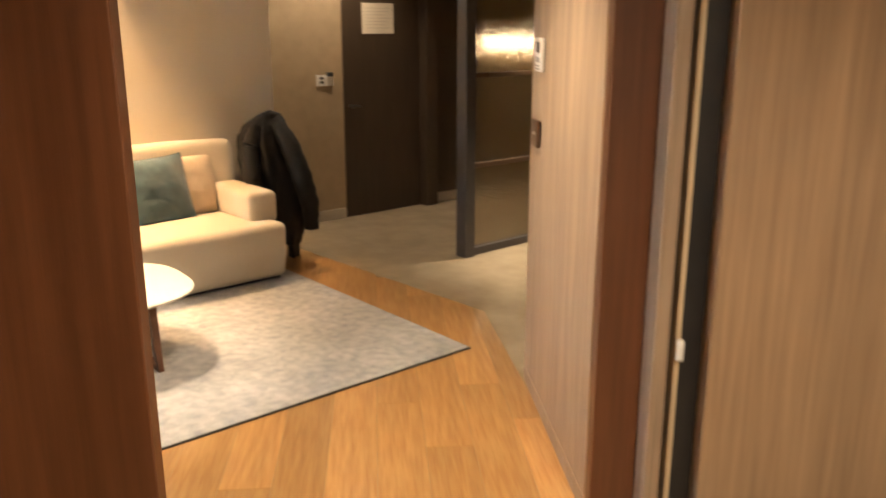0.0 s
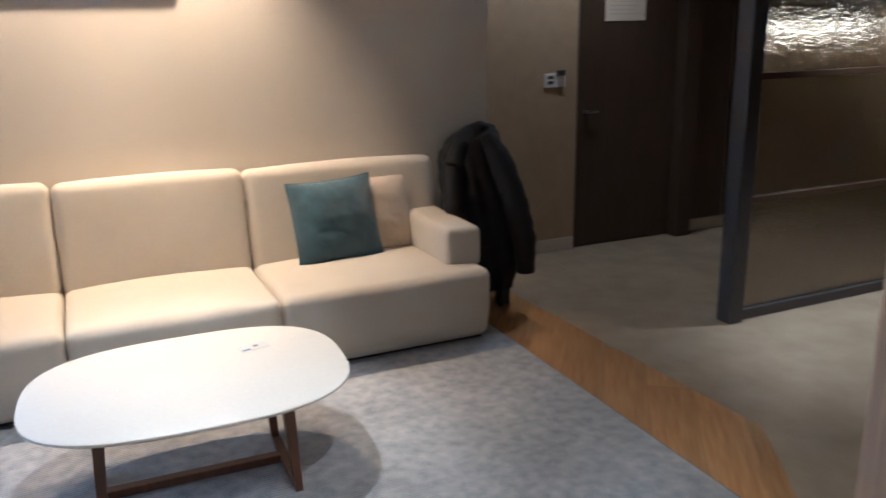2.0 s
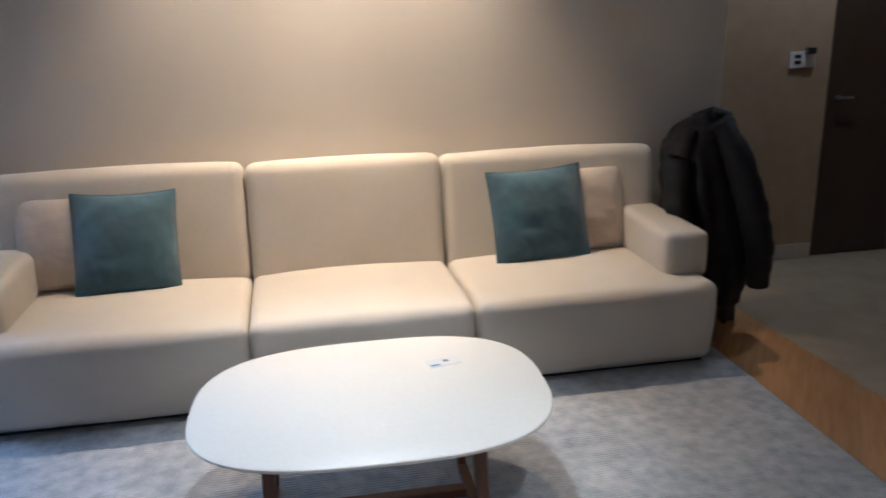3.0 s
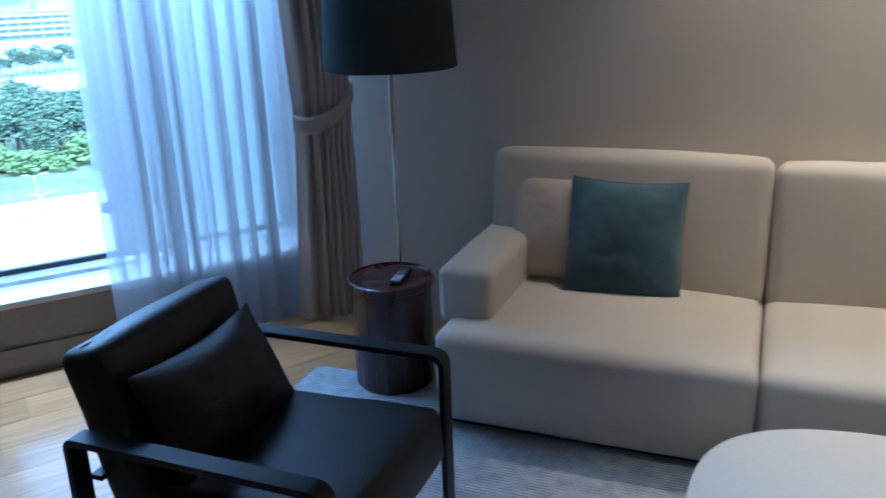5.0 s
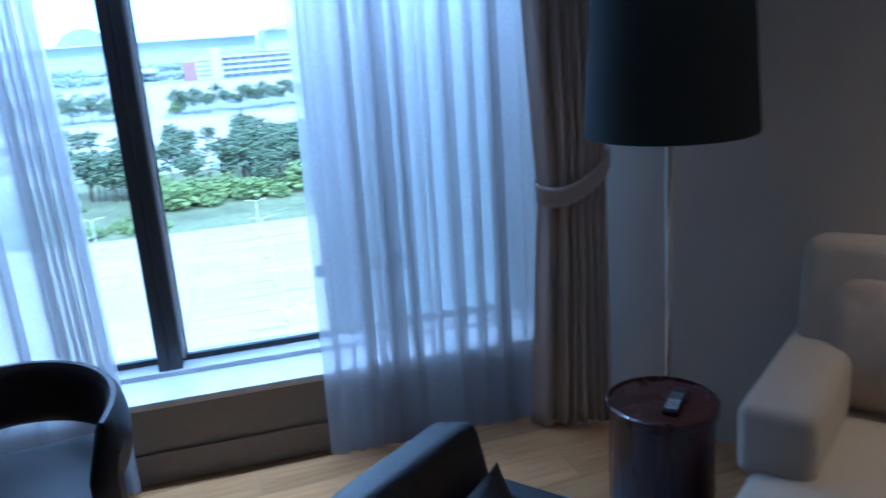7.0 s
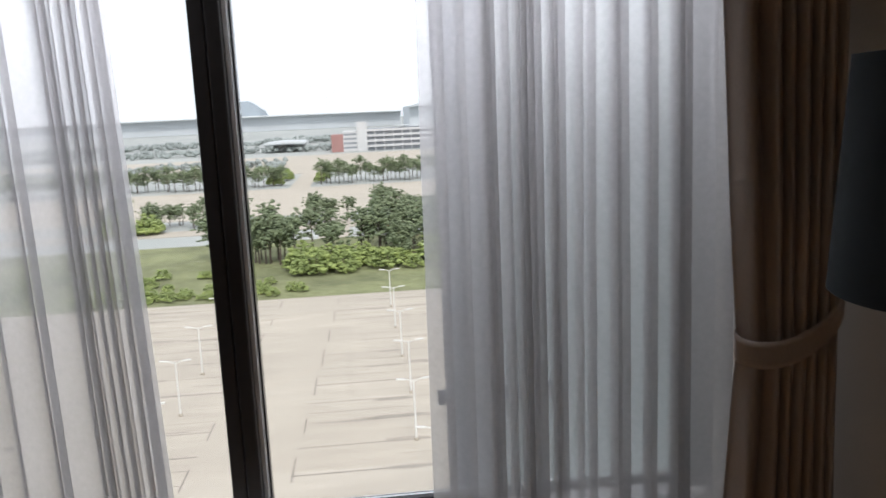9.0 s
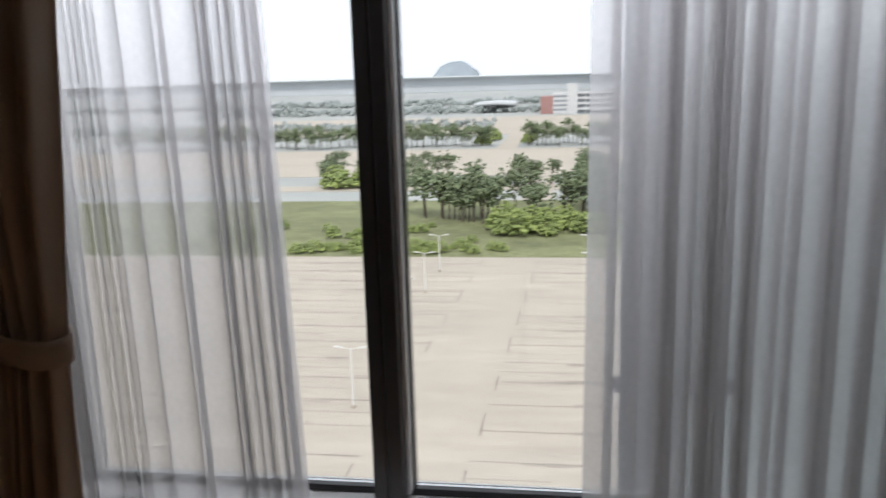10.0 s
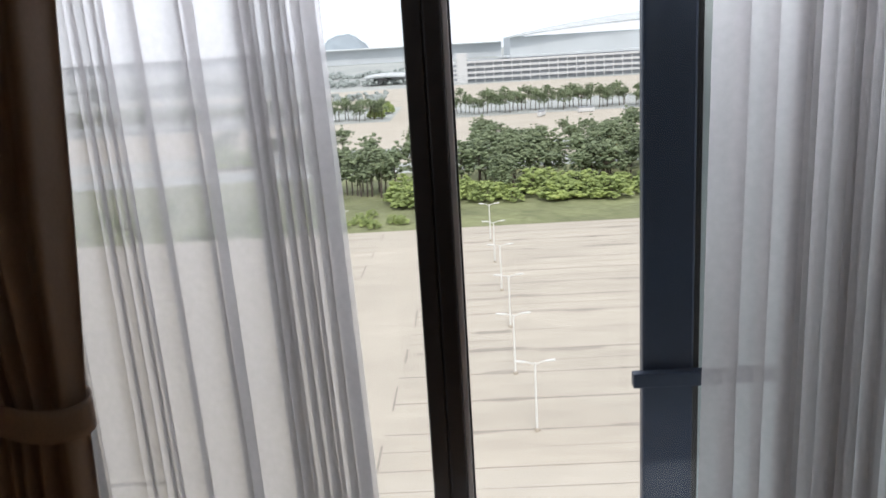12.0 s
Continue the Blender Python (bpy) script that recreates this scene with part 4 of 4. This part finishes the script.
PX0, PX1, PZ0, PZ1 = -0.36, 0.69, 1.757, 2.335
part("frame", box(PX0, PX1, -0.028, -0.002, PZ0, PZ0 + 0.018, 0.002), M_STEEL, pic)
part("frame", box(PX0, PX1, -0.028, -0.002, PZ1 - 0.018, PZ1, 0.002), M_STEEL, pic)
part("frame", box(PX0, PX0 + 0.018, -0.028, -0.002, PZ0 + 0.0185, PZ1 - 0.0185, 0.002), M_STEEL, pic)
part("frame", box(PX1 - 0.018, PX1, -0.028, -0.002, PZ0 + 0.0185, PZ1 - 0.0185, 0.002), M_STEEL, pic)
M_LEAFPRINT = mat("leaf_print", (0.13, 0.26, 0.21), 0.5, var=0.25, scale=7, second=(0.03, 0.11, 0.10), mix_scale=9)
M_BLADE = mat("pale_blade_print", (0.30, 0.44, 0.34), 0.5, var=0.2, scale=12, mix_scale=8)
part("print", box(PX0 + 0.019, PX1 - 0.019, -0.016, -0.003, PZ0 + 0.019, PZ1 - 0.019), M_LEAFPRINT, pic, "green leaf print")
blades = bmesh.new()
rnd = random.Random(12)
for k in range(70):
    bx, bz = rnd.uniform(PX0 + 0.06, PX1 - 0.06), rnd.uniform(PZ0 + 0.02, PZ1 - 0.2)
    lean_, ln, wd = rnd.uniform(-0.7, 0.7), rnd.uniform(0.08, 0.17), rnd.uniform(0.003, 0.010)
    edge_a, edge_b = [], []
    for q in range(6):
        f = q / 5
        cx = min(max(bx + ln * f * math.sin(lean_ * (0.4 + f)), PX0 + 0.035), PX1 - 0.035)
        w_ = wd * math.sin(math.pi * (0.12 + 0.86 * f))
        edge_a.append(blades.verts.new((cx - w_, -0.0165 - 0.00004 * k, bz + ln * f)))
        edge_b.append(blades.verts.new((cx + w_, -0.0165 - 0.00004 * k, bz + ln * f)))
    for q in range(5):
        blades.faces.new((edge_a[q], edge_b[q], edge_b[q + 1], edge_a[q + 1]))
part("blade_print", blades, M_BLADE, pic, "pale green printed blades")

sign = thing("door_notice", "cream paper notice fixed to the dark door", "notice")
part("sheet", box(3.485, 3.815, DY + 0.0085, DY + 0.0115, 1.55, 1.80, 0.001), M_PAPERSHEET, sign)
for k in range(7):
    part("print_line", box(3.52, 3.78 - 0.03 * (k % 3), DY + 0.0075, DY + 0.0083, 1.755 - k * 0.027, 1.761 - k * 0.027), M_SKIRT, sign)

keybox = thing("key_card_switch", "white wall socket and key card switch", "switch")
part("plate", box(3.010, 3.165, DY - 0.011, DY - 0.001, 1.135, 1.225, 0.002), M_WHITEPL, keybox)
for z in (1.155, 1.188):
    part("socket", box(3.035, 3.075, DY - 0.0135, DY - 0.0112, z, z + 0.02), M_DARKPL, keybox)
part("card_slot", box(3.10, 3.155, DY - 0.034, DY - 0.0112, 1.21, 1.245, 0.003), M_DARKPL, keybox, "dark key card holder")

def on_timber(e, z):
    return DOR_M @ Matrix.Translation((WR - 0.001, e, z))


thermo = thing("thermostat", "white wall thermostat with a dark display", "thermostat", on_timber(3.255, 1.49))
part("case", box(-0.018, -0.001, -0.06, 0.06, -0.066, 0.066, 0.004), M_WHITEPL, thermo, smooth=True)
part("display", box(-0.0205, -0.0182, -0.03, 0.026, 0.008, 0.05), M_DARKPL, thermo, "dark display")
for k in range(3):
    part("button", box(-0.0205, -0.0182, -0.034 + k * 0.022, -0.020 + k * 0.022, -0.028, -0.008), M_GREYPL, thermo)
for k in range(2):
    part("print_line", box(-0.0202, -0.0182, -0.036, 0.03, -0.045 - k * 0.012, -0.041 - k * 0.012), M_GREYPL, thermo)
plate = thing("light_switch", "bronze touch light switch plate", "switch", on_timber(3.285, 1.175))
part("plate", box(-0.018, -0.0075, -0.062, 0.062, -0.055, 0.055, 0.002), M_PLATE, plate)
part("back_box", box(-0.007, -0.001, -0.046, 0.046, -0.051, 0.051), M_DARKPL, plate)
for k in range(3):
    part("symbol", box(-0.0195, -0.0182, -0.018 + k * 0.014, -0.010 + k * 0.014, -0.006, 0.004), M_WHITEPL, plate)

# recessed lamps in the ceiling, a fitting for each added fill lamp too
for name, lx, ly, power, cone, soft_edge, tone in DOWNLIGHTS:
    dl = thing("downlight", "small recessed ceiling downlight", "ceiling light", pose(lx, ly, CEIL), "ceiling downlights")
    part("trim_ring", lathe([(0.05, -0.001), (0.062, -0.001), (0.062, -0.006), (0.05, -0.004)], 28), M_WHITEPL, dl, smooth=True)
    part("lamp_face", lathe([(0.0, -0.0012), (0.049, -0.0012)], 24), M_LAMPGLOW, dl, "glowing lamp face")


# ---- outside, far below the window ----
GZ = -38.5


def outs(s, n, z=GZ):
    p = C0 + US * s + UN * n
    return Vector((p.x, p.y, z))


OUT_M = Matrix(((US.x, UN.x, 0, C0.x), (US.y, UN.y, 0, C0.y), (0, 0, 1, 0), (0, 0, 0, 1)))  # x: s, y: n


def veer(n):
    """The drives and tree belts run slightly off the square of the window wall."""
    return -0.036 * n


def AT(s, n, turn=0.0):
    p = outs(s + veer(n), n)
    return pose(p.x, p.y, GZ + 0.02, 0, 0, RZ_WIN + turn)


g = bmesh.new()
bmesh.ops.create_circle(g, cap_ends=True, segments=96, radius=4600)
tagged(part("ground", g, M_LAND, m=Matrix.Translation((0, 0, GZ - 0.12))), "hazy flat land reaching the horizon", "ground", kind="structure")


def sheet(name, s0, s1, n0, n1, dz, material, label, category):
    return tagged(part(name, box(s0, s1, n0, n1, GZ - 0.11, GZ + dz), material, m=OUT_M), label, category, kind="structure")


sheet("pavement_lot", -140, 170, 12, 177, 0.0, M_LOT, "large empty car park of pale worn concrete", "car park")
sheet("ground_verge", -240, 260, 177.1, 262, 0.02, M_GRASS, "grass verge behind the car park", "grass")
sheet("pavement_far", -300, 300, 330, 452, 0.02, M_LOT, "second pale car park beyond the pines", "car park")
sheet("road", -300, 300, 286, 300, 0.03, M_LOT, "pale road between the pine rows", "road")
sheet("pavement_third", -250, 350, 560, 800, 0.02, M_LOT, "far pale car park", "car park")
sheet("road_cross", 7, 17, 262.2, 329.8, 0.025, M_LOT, "pale drive between the car parks", "road")
sheet("road_drive", 31, 42, 452.2, 559.8, 0.025, M_LOT, "pale drive leading away", "road")

# joints, bay marks and stains of the car park, too many to count
rnd = random.Random(4)
jb, stain = bmesh.new(), bmesh.new()


def flat(b, s0, s1, n0, n1, z):
    b.faces.new([b.verts.new((s, n, z)) for s, n in ((s0, n0), (s1, n0), (s1, n1), (s0, n1))])


def blot(b, s, n, rs, rn, z):
    b.faces.new([b.verts.new((s + rs * rnd.uniform(0.6, 1.1) * math.cos(k * math.pi / 6), n + rn * rnd.uniform(0.6, 1.1) * math.sin(k * math.pi / 6), z)) for k in range(12)])


for k in range(40):
    n = 24 + k * 3.85
    lane = veer(n)
    bay = k % 2 == 0
    for s0, s1 in ((14.5 + lane, -75), (26.5 + lane, 100)):
        step = 1 if s1 > s0 else -1
        a = s0
        while abs(a - s0) < abs(s1 - s0):
            ln = rnd.uniform(5, 14)
            w = rnd.uniform(0.05, 0.11) if not bay else rnd.uniform(0.08, 0.22)
            if rnd.random() < (0.92 if bay else 0.55):
                flat(jb, min(a, a + step * ln), max(a, a + step * ln), n - w, n + w, 0.012)
            a += step * ln
            if bay and rnd.random() < 0.75:
                blot(stain, a, n + rnd.uniform(-0.8, 0.8), rnd.uniform(2, 6), rnd.uniform(0.25, 0.8), 0.006 + 0.0001 * k)
            if rnd.random() < 0.10:
                blot(jb, a, n + rnd.uniform(0.5, 3), rnd.uniform(0.15, 0.4), rnd.uniform(0.15, 0.35), 0.014)
for k in range(11):
    n = 28 + k * 14
    for s in (14.2, 26.4):
        flat(jb, s + veer(n) - 0.12, s + veer(n) + 0.12, n, n + rnd.uniform(5, 9), 0.016)
tagged(part("pavement_joints", jb, M_CRACK, m=OUT_M @ Matrix.Translation((0, 0, GZ))), "dark worn joints and bay marks in the concrete", "joints", kind="stuff")
tagged(part("pavement_stains", stain, M_STAIN, m=OUT_M @ Matrix.Translation((0, 0, GZ))), "faded darker stains along the parking bays", "stains", kind="stuff")

# lamp posts with two arms
def lamp_post():
    t = thing("street_lamp", "white double-armed street lamp in the car park", "street lamp", AT(0, 93), "car park lamps")
    part("base", cyl(0, 0, 0, 0.35, 0.32, seg=12, bevel=0.03), M_LOT, t, "concrete lamp base")
    part("pole", cyl(0, 0, 0.35, 7.7, 0.13, 0.09, seg=10), M_POLE, t, smooth=True)
    for sx in (-1, 1):
        a = part("arm", rod([(0, 0, 7.45), (sx * 0.7, 0, 7.75), (sx * 1.1, 0, 7.85)], 0.055, 8), M_POLE, t, smooth=True)
        part("lantern", softbox((0.55, 0.17, 0.09), 0.07, n=3), M_POLE, a, smooth=True, m=pose(sx * 1.55, 0, 7.86, 0, sx * -6, 0))
    return t


post = lamp_post()
for s, n in ((-1.8, 77.5), (0.2, 110), (1.2, 128), (2.2, 146), (3.0, 163), (31, 91), (32, 108), (33, 126), (33.5, 146), (34, 163), (-34, 96), (-33, 128), (64, 100), (66, 134)):
    copy_thing(post, AT(s, n))


# trees: a few shapes with trunk, limbs and clumped crowns
def clump(b, c, r, rnd_):
    geo = bmesh.ops.create_icosphere(b, subdivisions=1, radius=1.0)
    rot = Euler((rnd_.random() * 6, rnd_.random() * 6, rnd_.random() * 6)).to_matrix()
    sx, sy, sz = r * rnd_.uniform(0.7, 1.3), r * rnd_.uniform(0.7, 1.3), r * rnd_.uniform(0.35, 0.75)
    for v in geo["verts"]:
        p = v.co * rnd_.uniform(0.65, 1.25)
        p = rot @ p
        v.co = Vector((p.x * sx, p.y * sy, p.z * sz)) + c


def make_tree(seed, height, spread, material, label, bushy=False):
    r_ = random.Random(seed)
    t = thing("pine_tree" if not bushy else "bush", label, "tree" if not bushy else "bush", AT(0, 215), "trees" if not bushy else "bushes")
    tb = bmesh.new()
    tops = []
    lean = Vector((r_.uniform(-0.5, 0.5), r_.uniform(-0.5, 0.5), 0))
    if bushy:
        for k in range(4):
            a = r_.random() * 6.28
            rod([(0, 0, 0), (math.cos(a) * spread * 0.3, math.sin(a) * spread * 0.3, height * 0.6)], [0.07, 0.03], 5, tb)
    else:
        rod([(0, 0, 0), tuple(lean * 0.5 + Vector((0, 0, height * 0.5))), tuple(lean + Vector((0, 0, height * 0.9)))], [0.2, 0.14, 0.05], 6, tb)
        for k in range(10):
            h = height * r_.uniform(0.42, 0.9)
            a = r_.random() * 6.28
            d = Vector((math.cos(a), math.sin(a), 0.35)) * spread * r_.uniform(0.5, 0.9)
            p0 = lean * (h / height) + Vector((0, 0, h))
            rod([tuple(p0), tuple(p0 + d)], [0.07, 0.03], 5, tb)
            tops.append(p0 + d)
    part("trunk", tb, M_TRUNK, t, "brown trunk and limbs")
    cb_ = bmesh.new()
    count = 150 if not bushy else 110
    for k in range(count):
        if bushy:
            a, rr = r_.random() * 6.28, math.sqrt(r_.random()) * spread
            z = height * (0.15 + 0.85 * r_.random() * math.sqrt(max(1 - (rr / spread) ** 2, 0.05)))
            clump(cb_, Vector((rr * math.cos(a), rr * math.sin(a), z)), r_.uniform(0.22, 0.5), r_)
        else:
            c = r_.choice(tops) if r_.random() < 0.65 else lean + Vector((0, 0, height * r_.uniform(0.75, 0.98)))
            clump(cb_, c + Vector((r_.gauss(0, 0.9), r_.gauss(0, 0.9), r_.gauss(0.1, 0.6))), r_.uniform(0.26, 0.62), r_)
    part("crown", cb_, material, t)
    return t


pines = [make_tree(40 + k, 7.0 + 0.9 * k, 2.3 + 0.2 * k, M_PINE, "dark pine tree in the belt behind the car park") for k in range(5)]
bushes = [make_tree(60 + k, 2.6 + 0.5 * k, 2.0 + 0.3 * k, M_BUSH, "bright green spring bush on the verge", True) for k in range(3)]
rnd = random.Random(9)


def scatter(kinds, count, s0, s1, n0, n1, lo, hi, keep=lambda s, n: True):
    done = 0
    while done < count:
        s, n = rnd.uniform(s0, s1), rnd.uniform(n0, n1)
        if keep(s, n):
            k = rnd.uniform(lo, hi)
            src = kinds[done % len(kinds)]
            c = copy_thing(src, AT(s, n, rnd.uniform(0, 360)))
            c.scale = (k, k, k * rnd.uniform(0.9, 1.1))
            done += 1


scatter(pines, 48, -75, 11, 220, 236, 1.1, 1.5)
scatter(pines, 52, -115, 9, 236, 262, 1.1, 1.6)
scatter(pines, 17, 19, 45, 217, 233, 1.1, 1.45)
scatter(pines, 4, 44, 52, 226, 234, 1.3, 1.6)
scatter(pines, 46, -95, 33, 293, 308, 0.9, 1.25)
scatter(pines, 22, 58, 112, 304, 322, 0.9, 1.2)
scatter(bushes, 70, -95, 30, 202, 218, 1.1, 2.0)
scatter(bushes, 26, 28, 110, 181, 214, 0.45, 1.0)
scatter(bushes, 34, 22, 78, 180, 186, 0.5, 0.85)
scatter(bushes, 9, 84, 108, 292, 300, 1.8, 2.6)
scatter(bushes, 8, 66, 72, 475, 545, 1.6, 2.4)
scatter(bushes, 5, 42, 45, 480, 545, 1.6, 2.2)


def pine_belt(name, label, places):
    """A long row of pines that runs on too far to be counted."""
    verts, faces, slots = [], [], []
    for i, (s, n, k) in enumerate(places):
        spin = rnd.uniform(0, 6.28)
        c, d = math.cos(spin) * k, math.sin(spin) * k
        for src in pines[i % 5].children:
            first = len(verts)
            for v in src.data.vertices:
                x, y, z = v.co
                verts.append((s + c * x - d * y, n + d * x + c * y, z * k))
            slot = 0 if src.name.startswith("trunk") else 1
            for f in src.data.polygons:
                faces.append([first + q for q in f.vertices])
                slots.append(slot)
    data = bpy.data.meshes.new(name)
    data.from_pydata(verts, [], faces)
    data.materials.append(M_TRUNK)
    data.materials.append(M_PINE)
    data.polygons.foreach_set("material_index", slots)
    ob = new(name, data)
    ob.matrix_world = OUT_M @ Matrix.Translation((0, 0, GZ))
    return tagged(ob, label, "trees", kind="stuff")


pine_belt("pine_row", "continuous far belt of pines behind the second car park", [(s, rnd.uniform(462, 482), rnd.uniform(1.05, 1.4)) for s in (-270 + i * 2.5 for i in range(220)) if not 27 < s < 46])

# far woods
def far_wood(name, s0, s1, n, h, seed, material, label):
    """A belt of small crowns of uneven height, too many to count."""
    ball = bmesh.new()
    bmesh.ops.create_icosphere(ball, subdivisions=1, radius=1.0)
    ball.verts.index_update()
    form = [v.co.copy() for v in ball.verts]
    tris = [[v.index for v in f.verts] for f in ball.faces]
    ball.free()
    r_ = random.Random(seed)
    verts, faces = [], []
    for k in range(int(abs(s1 - s0) * 1.5)):
        s = r_.uniform(s0, s1)
        tall = h * (0.55 + 0.45 * noise.noise(Vector((s * 0.03, seed, 0)))) * r_.uniform(0.75, 1.15)
        c = Vector((s, n + r_.uniform(-h * 2.5, h * 2.5), tall * r_.uniform(0.25, 0.85)))
        r = h * r_.uniform(0.12, 0.26)
        first = len(verts)
        for p in form:
            g_ = r * r_.uniform(0.65, 1.25)
            verts.append((c.x + p.x * g_, c.y + p.y * g_, max(c.z + p.z * g_ * 0.8, 0)))
        faces += [[first + q for q in f] for f in tris]
    data = bpy.data.meshes.new(name)
    data.from_pydata(verts, [], faces)
    data.materials.append(material)
    ob = new(name, data)
    ob.matrix_world = OUT_M @ Matrix.Translation((0, 0, GZ))
    return tagged(ob, label, "woods", kind="stuff")


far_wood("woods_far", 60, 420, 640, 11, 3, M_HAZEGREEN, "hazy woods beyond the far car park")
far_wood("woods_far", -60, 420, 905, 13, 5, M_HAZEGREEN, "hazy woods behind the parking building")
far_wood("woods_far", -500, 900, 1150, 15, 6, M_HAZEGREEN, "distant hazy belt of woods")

# white multi-storey parking building
deck = thing("parking_building", "long white multi-storey parking building with open decks", "building", OUT_M @ Matrix.Translation((0, 830, GZ)))
DS0, DS1 = -250, 19
part("core", box(DS0, DS1 - 24, 2, 60, 0, 21), M_BLDDARK, deck, "solid core in a dark grey standing for the shade of the open decks")
for k in range(4):
    z = 3.6 + k * 5.2
    part("parapet", box(DS0, DS1 - 24, -0.6, 1.9, z, z + 2.1), M_BLDWHITE, deck, "white deck parapet")
for k in range(27):
    s = DS0 + k * 9.1
    part("column", box(s, s + 0.9, 0.2, 1.8, 0, 21.2), M_BLDWHITE, deck)
part("stair_tower", box(DS1 - 24, DS1 - 14, -2, 30, 0, 29), M_BLDWHITE, deck, "white stair tower")
part("office_block", box(DS1 - 14, DS1, 0, 40, 0, 20), M_BLDWHITE, deck)
part("end_block", box(DS1 + 0.02, DS1 + 12, 0, 40, 0, 17), M_BLDRED, deck, "reddish end block")
for k in range(4):
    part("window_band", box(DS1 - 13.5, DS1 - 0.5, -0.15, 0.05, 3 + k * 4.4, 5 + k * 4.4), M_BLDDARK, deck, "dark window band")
for k in range(14):
    s = DS0 + 6 + k * 15
    part("roof_canopy", prism([(s, 4), (s + 13, 4), (s + 13, 40), (s, 40)], 23.2, 23.8), M_ROOFGREY, deck, "pale roof canopy")
    part("canopy_post", box(s + 6, s + 6.6, 8, 8.6, 21, 23.2), M_BLDWHITE, deck)

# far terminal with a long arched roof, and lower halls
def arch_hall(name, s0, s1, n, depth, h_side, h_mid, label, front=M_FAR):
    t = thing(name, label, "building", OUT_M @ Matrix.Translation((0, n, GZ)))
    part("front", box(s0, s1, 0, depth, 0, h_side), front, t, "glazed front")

    def f(u, v):
        return Vector((s0 + (s1 - s0) * u, depth * v - 20 * (1 - v), h_side + 0.2 + (h_mid - h_side) * math.sin(math.pi * u) ** 0.8 * (0.6 + 0.4 * math.sin(math.pi * v))))

    rf = part("roof", grid_mesh(40, 8, f), M_ROOFGREY, t, "pale sweeping roof", True)
    md = rf.modifiers.new("thickness", "SOLIDIFY")
    md.thickness = 3
    return t


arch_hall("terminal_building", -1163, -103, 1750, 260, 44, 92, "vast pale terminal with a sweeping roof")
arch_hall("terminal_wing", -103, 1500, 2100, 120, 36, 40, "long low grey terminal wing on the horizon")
arch_hall("white_hall", 60, 104, 900, 40, 10, 12, "small white arched hall far off", M_BLDWHITE)
hill = bmesh.new()
bmesh.ops.create_icosphere(hill, subdivisions=4, radius=1)
for v in hill.verts:
    d = 1 + 0.12 * noise.noise(v.co * 2.5)
    v.co = Vector((v.co.x * 78 * d, v.co.y * 90 * d, v.co.z * 72 * d))
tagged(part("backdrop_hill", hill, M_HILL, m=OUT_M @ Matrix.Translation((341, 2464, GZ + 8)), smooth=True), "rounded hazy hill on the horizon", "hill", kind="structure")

# parked vehicles beyond the pines
def vehicle(length, height, material, label, m):
    t = thing("bus" if length > 7 else "car", label, "bus" if length > 7 else "car", m)
    part("body", softbox((length / 2, 1.0, height * 0.32), 0.25, n=3), material, t, smooth=True, m=Matrix.Translation((0, 0, height * 0.42)))
    part("cabin", softbox((length * (0.30 if length < 7 else 0.47), 0.9, height * 0.25), 0.2, n=3), M_BLDDARK, t, smooth=True, m=Matrix.Translation((0, 0, height * 0.78)))
    for wx in (-0.32, 0.32):
        for wy in (-0.85, 0.85):
            part("wheel", cyl(0, 0, -0.12, 0.12, 0.34, seg=12), M_DARKPL, t, m=pose(wx * length, wy, 0.34, 90, 0, 0))
    return t


vehicle(9, 3.2, M_BLDWHITE, "white and red bus on the far road", AT(-24, 432, 70))
vehicle(9, 3.2, M_BLDWHITE, "white bus parked far off", AT(-48, 440, 10))
car0 = vehicle(4.4, 1.5, M_BLDWHITE, "parked car far off", AT(-70, 445))
for k in range(24):
    copy_thing(car0, AT(-78 - (k % 12) * 3.2, 430 + (k // 12) * 12, 90 + rnd.uniform(-3, 3)))

# ---- floor boards of the sitting room ----
boards = tagged(new("floor_boards"), "honey-oak plank floor of the sitting room", "floor", kind="structure")
PW, PL = 0.19, 1.9
rnd = random.Random(2)
sub = clip_poly(clip_poly(clip_poly(shell_in, 2.402, -0.2, -1, -0.043), 2.482, -2.224, -0.842, 0.539), 0, 0, 0, -1)
sub = clip_poly(sub, edge_in.x - UN.x * 0.033, edge_in.y - UN.y * 0.033, -UN.x, -UN.y)
i0 = -28
for i in range(i0, 26):
    off = rnd.uniform(0, PL)
    for j in range(-3, 6):
        r0, e0 = i * PW, j * PL + off - 1.0
        quad = [dor(r, e, 0) for r, e in ((r0 + 0.0008, e0 + 0.0008), (r0 + PW - 0.0008, e0 + 0.0008), (r0 + PW - 0.0008, e0 + PL - 0.0008), (r0 + 0.0008, e0 + PL - 0.0008))]
        poly = [(p.x, p.y) for p in quad]
        for a in range(len(sub)):
            p, q = sub[a], sub[(a + 1) % len(sub)]
            d = Vector((q[0] - p[0], q[1] - p[1]))
            poly = clip_poly(poly, p[0], p[1], -d.y, d.x)
            if len(poly) < 3:
                break
        if len(poly) < 3:
            continue
        inv = DOR_M.inverted() @ Matrix.Translation((0, 0, 0))
        loc = [inv @ Vector((x, y, 0)) for x, y in poly]
        base = loc[0]
        area = abs(sum(loc[k].x * loc[(k + 1) % len(loc)].y - loc[(k + 1) % len(loc)].x * loc[k].y for k in range(len(loc)))) / 2
        if area < 0.002:
            continue
        b = prism([(p.y - base.y, -(p.x - base.x)) for p in loc], -0.001, 0.0)
        part("plank", b, M_PLANK, boards, m=DOR_M @ Matrix.Translation((base.x, base.y, 0)) @ Euler((0, 0, radians(90))).to_matrix().to_4x4())
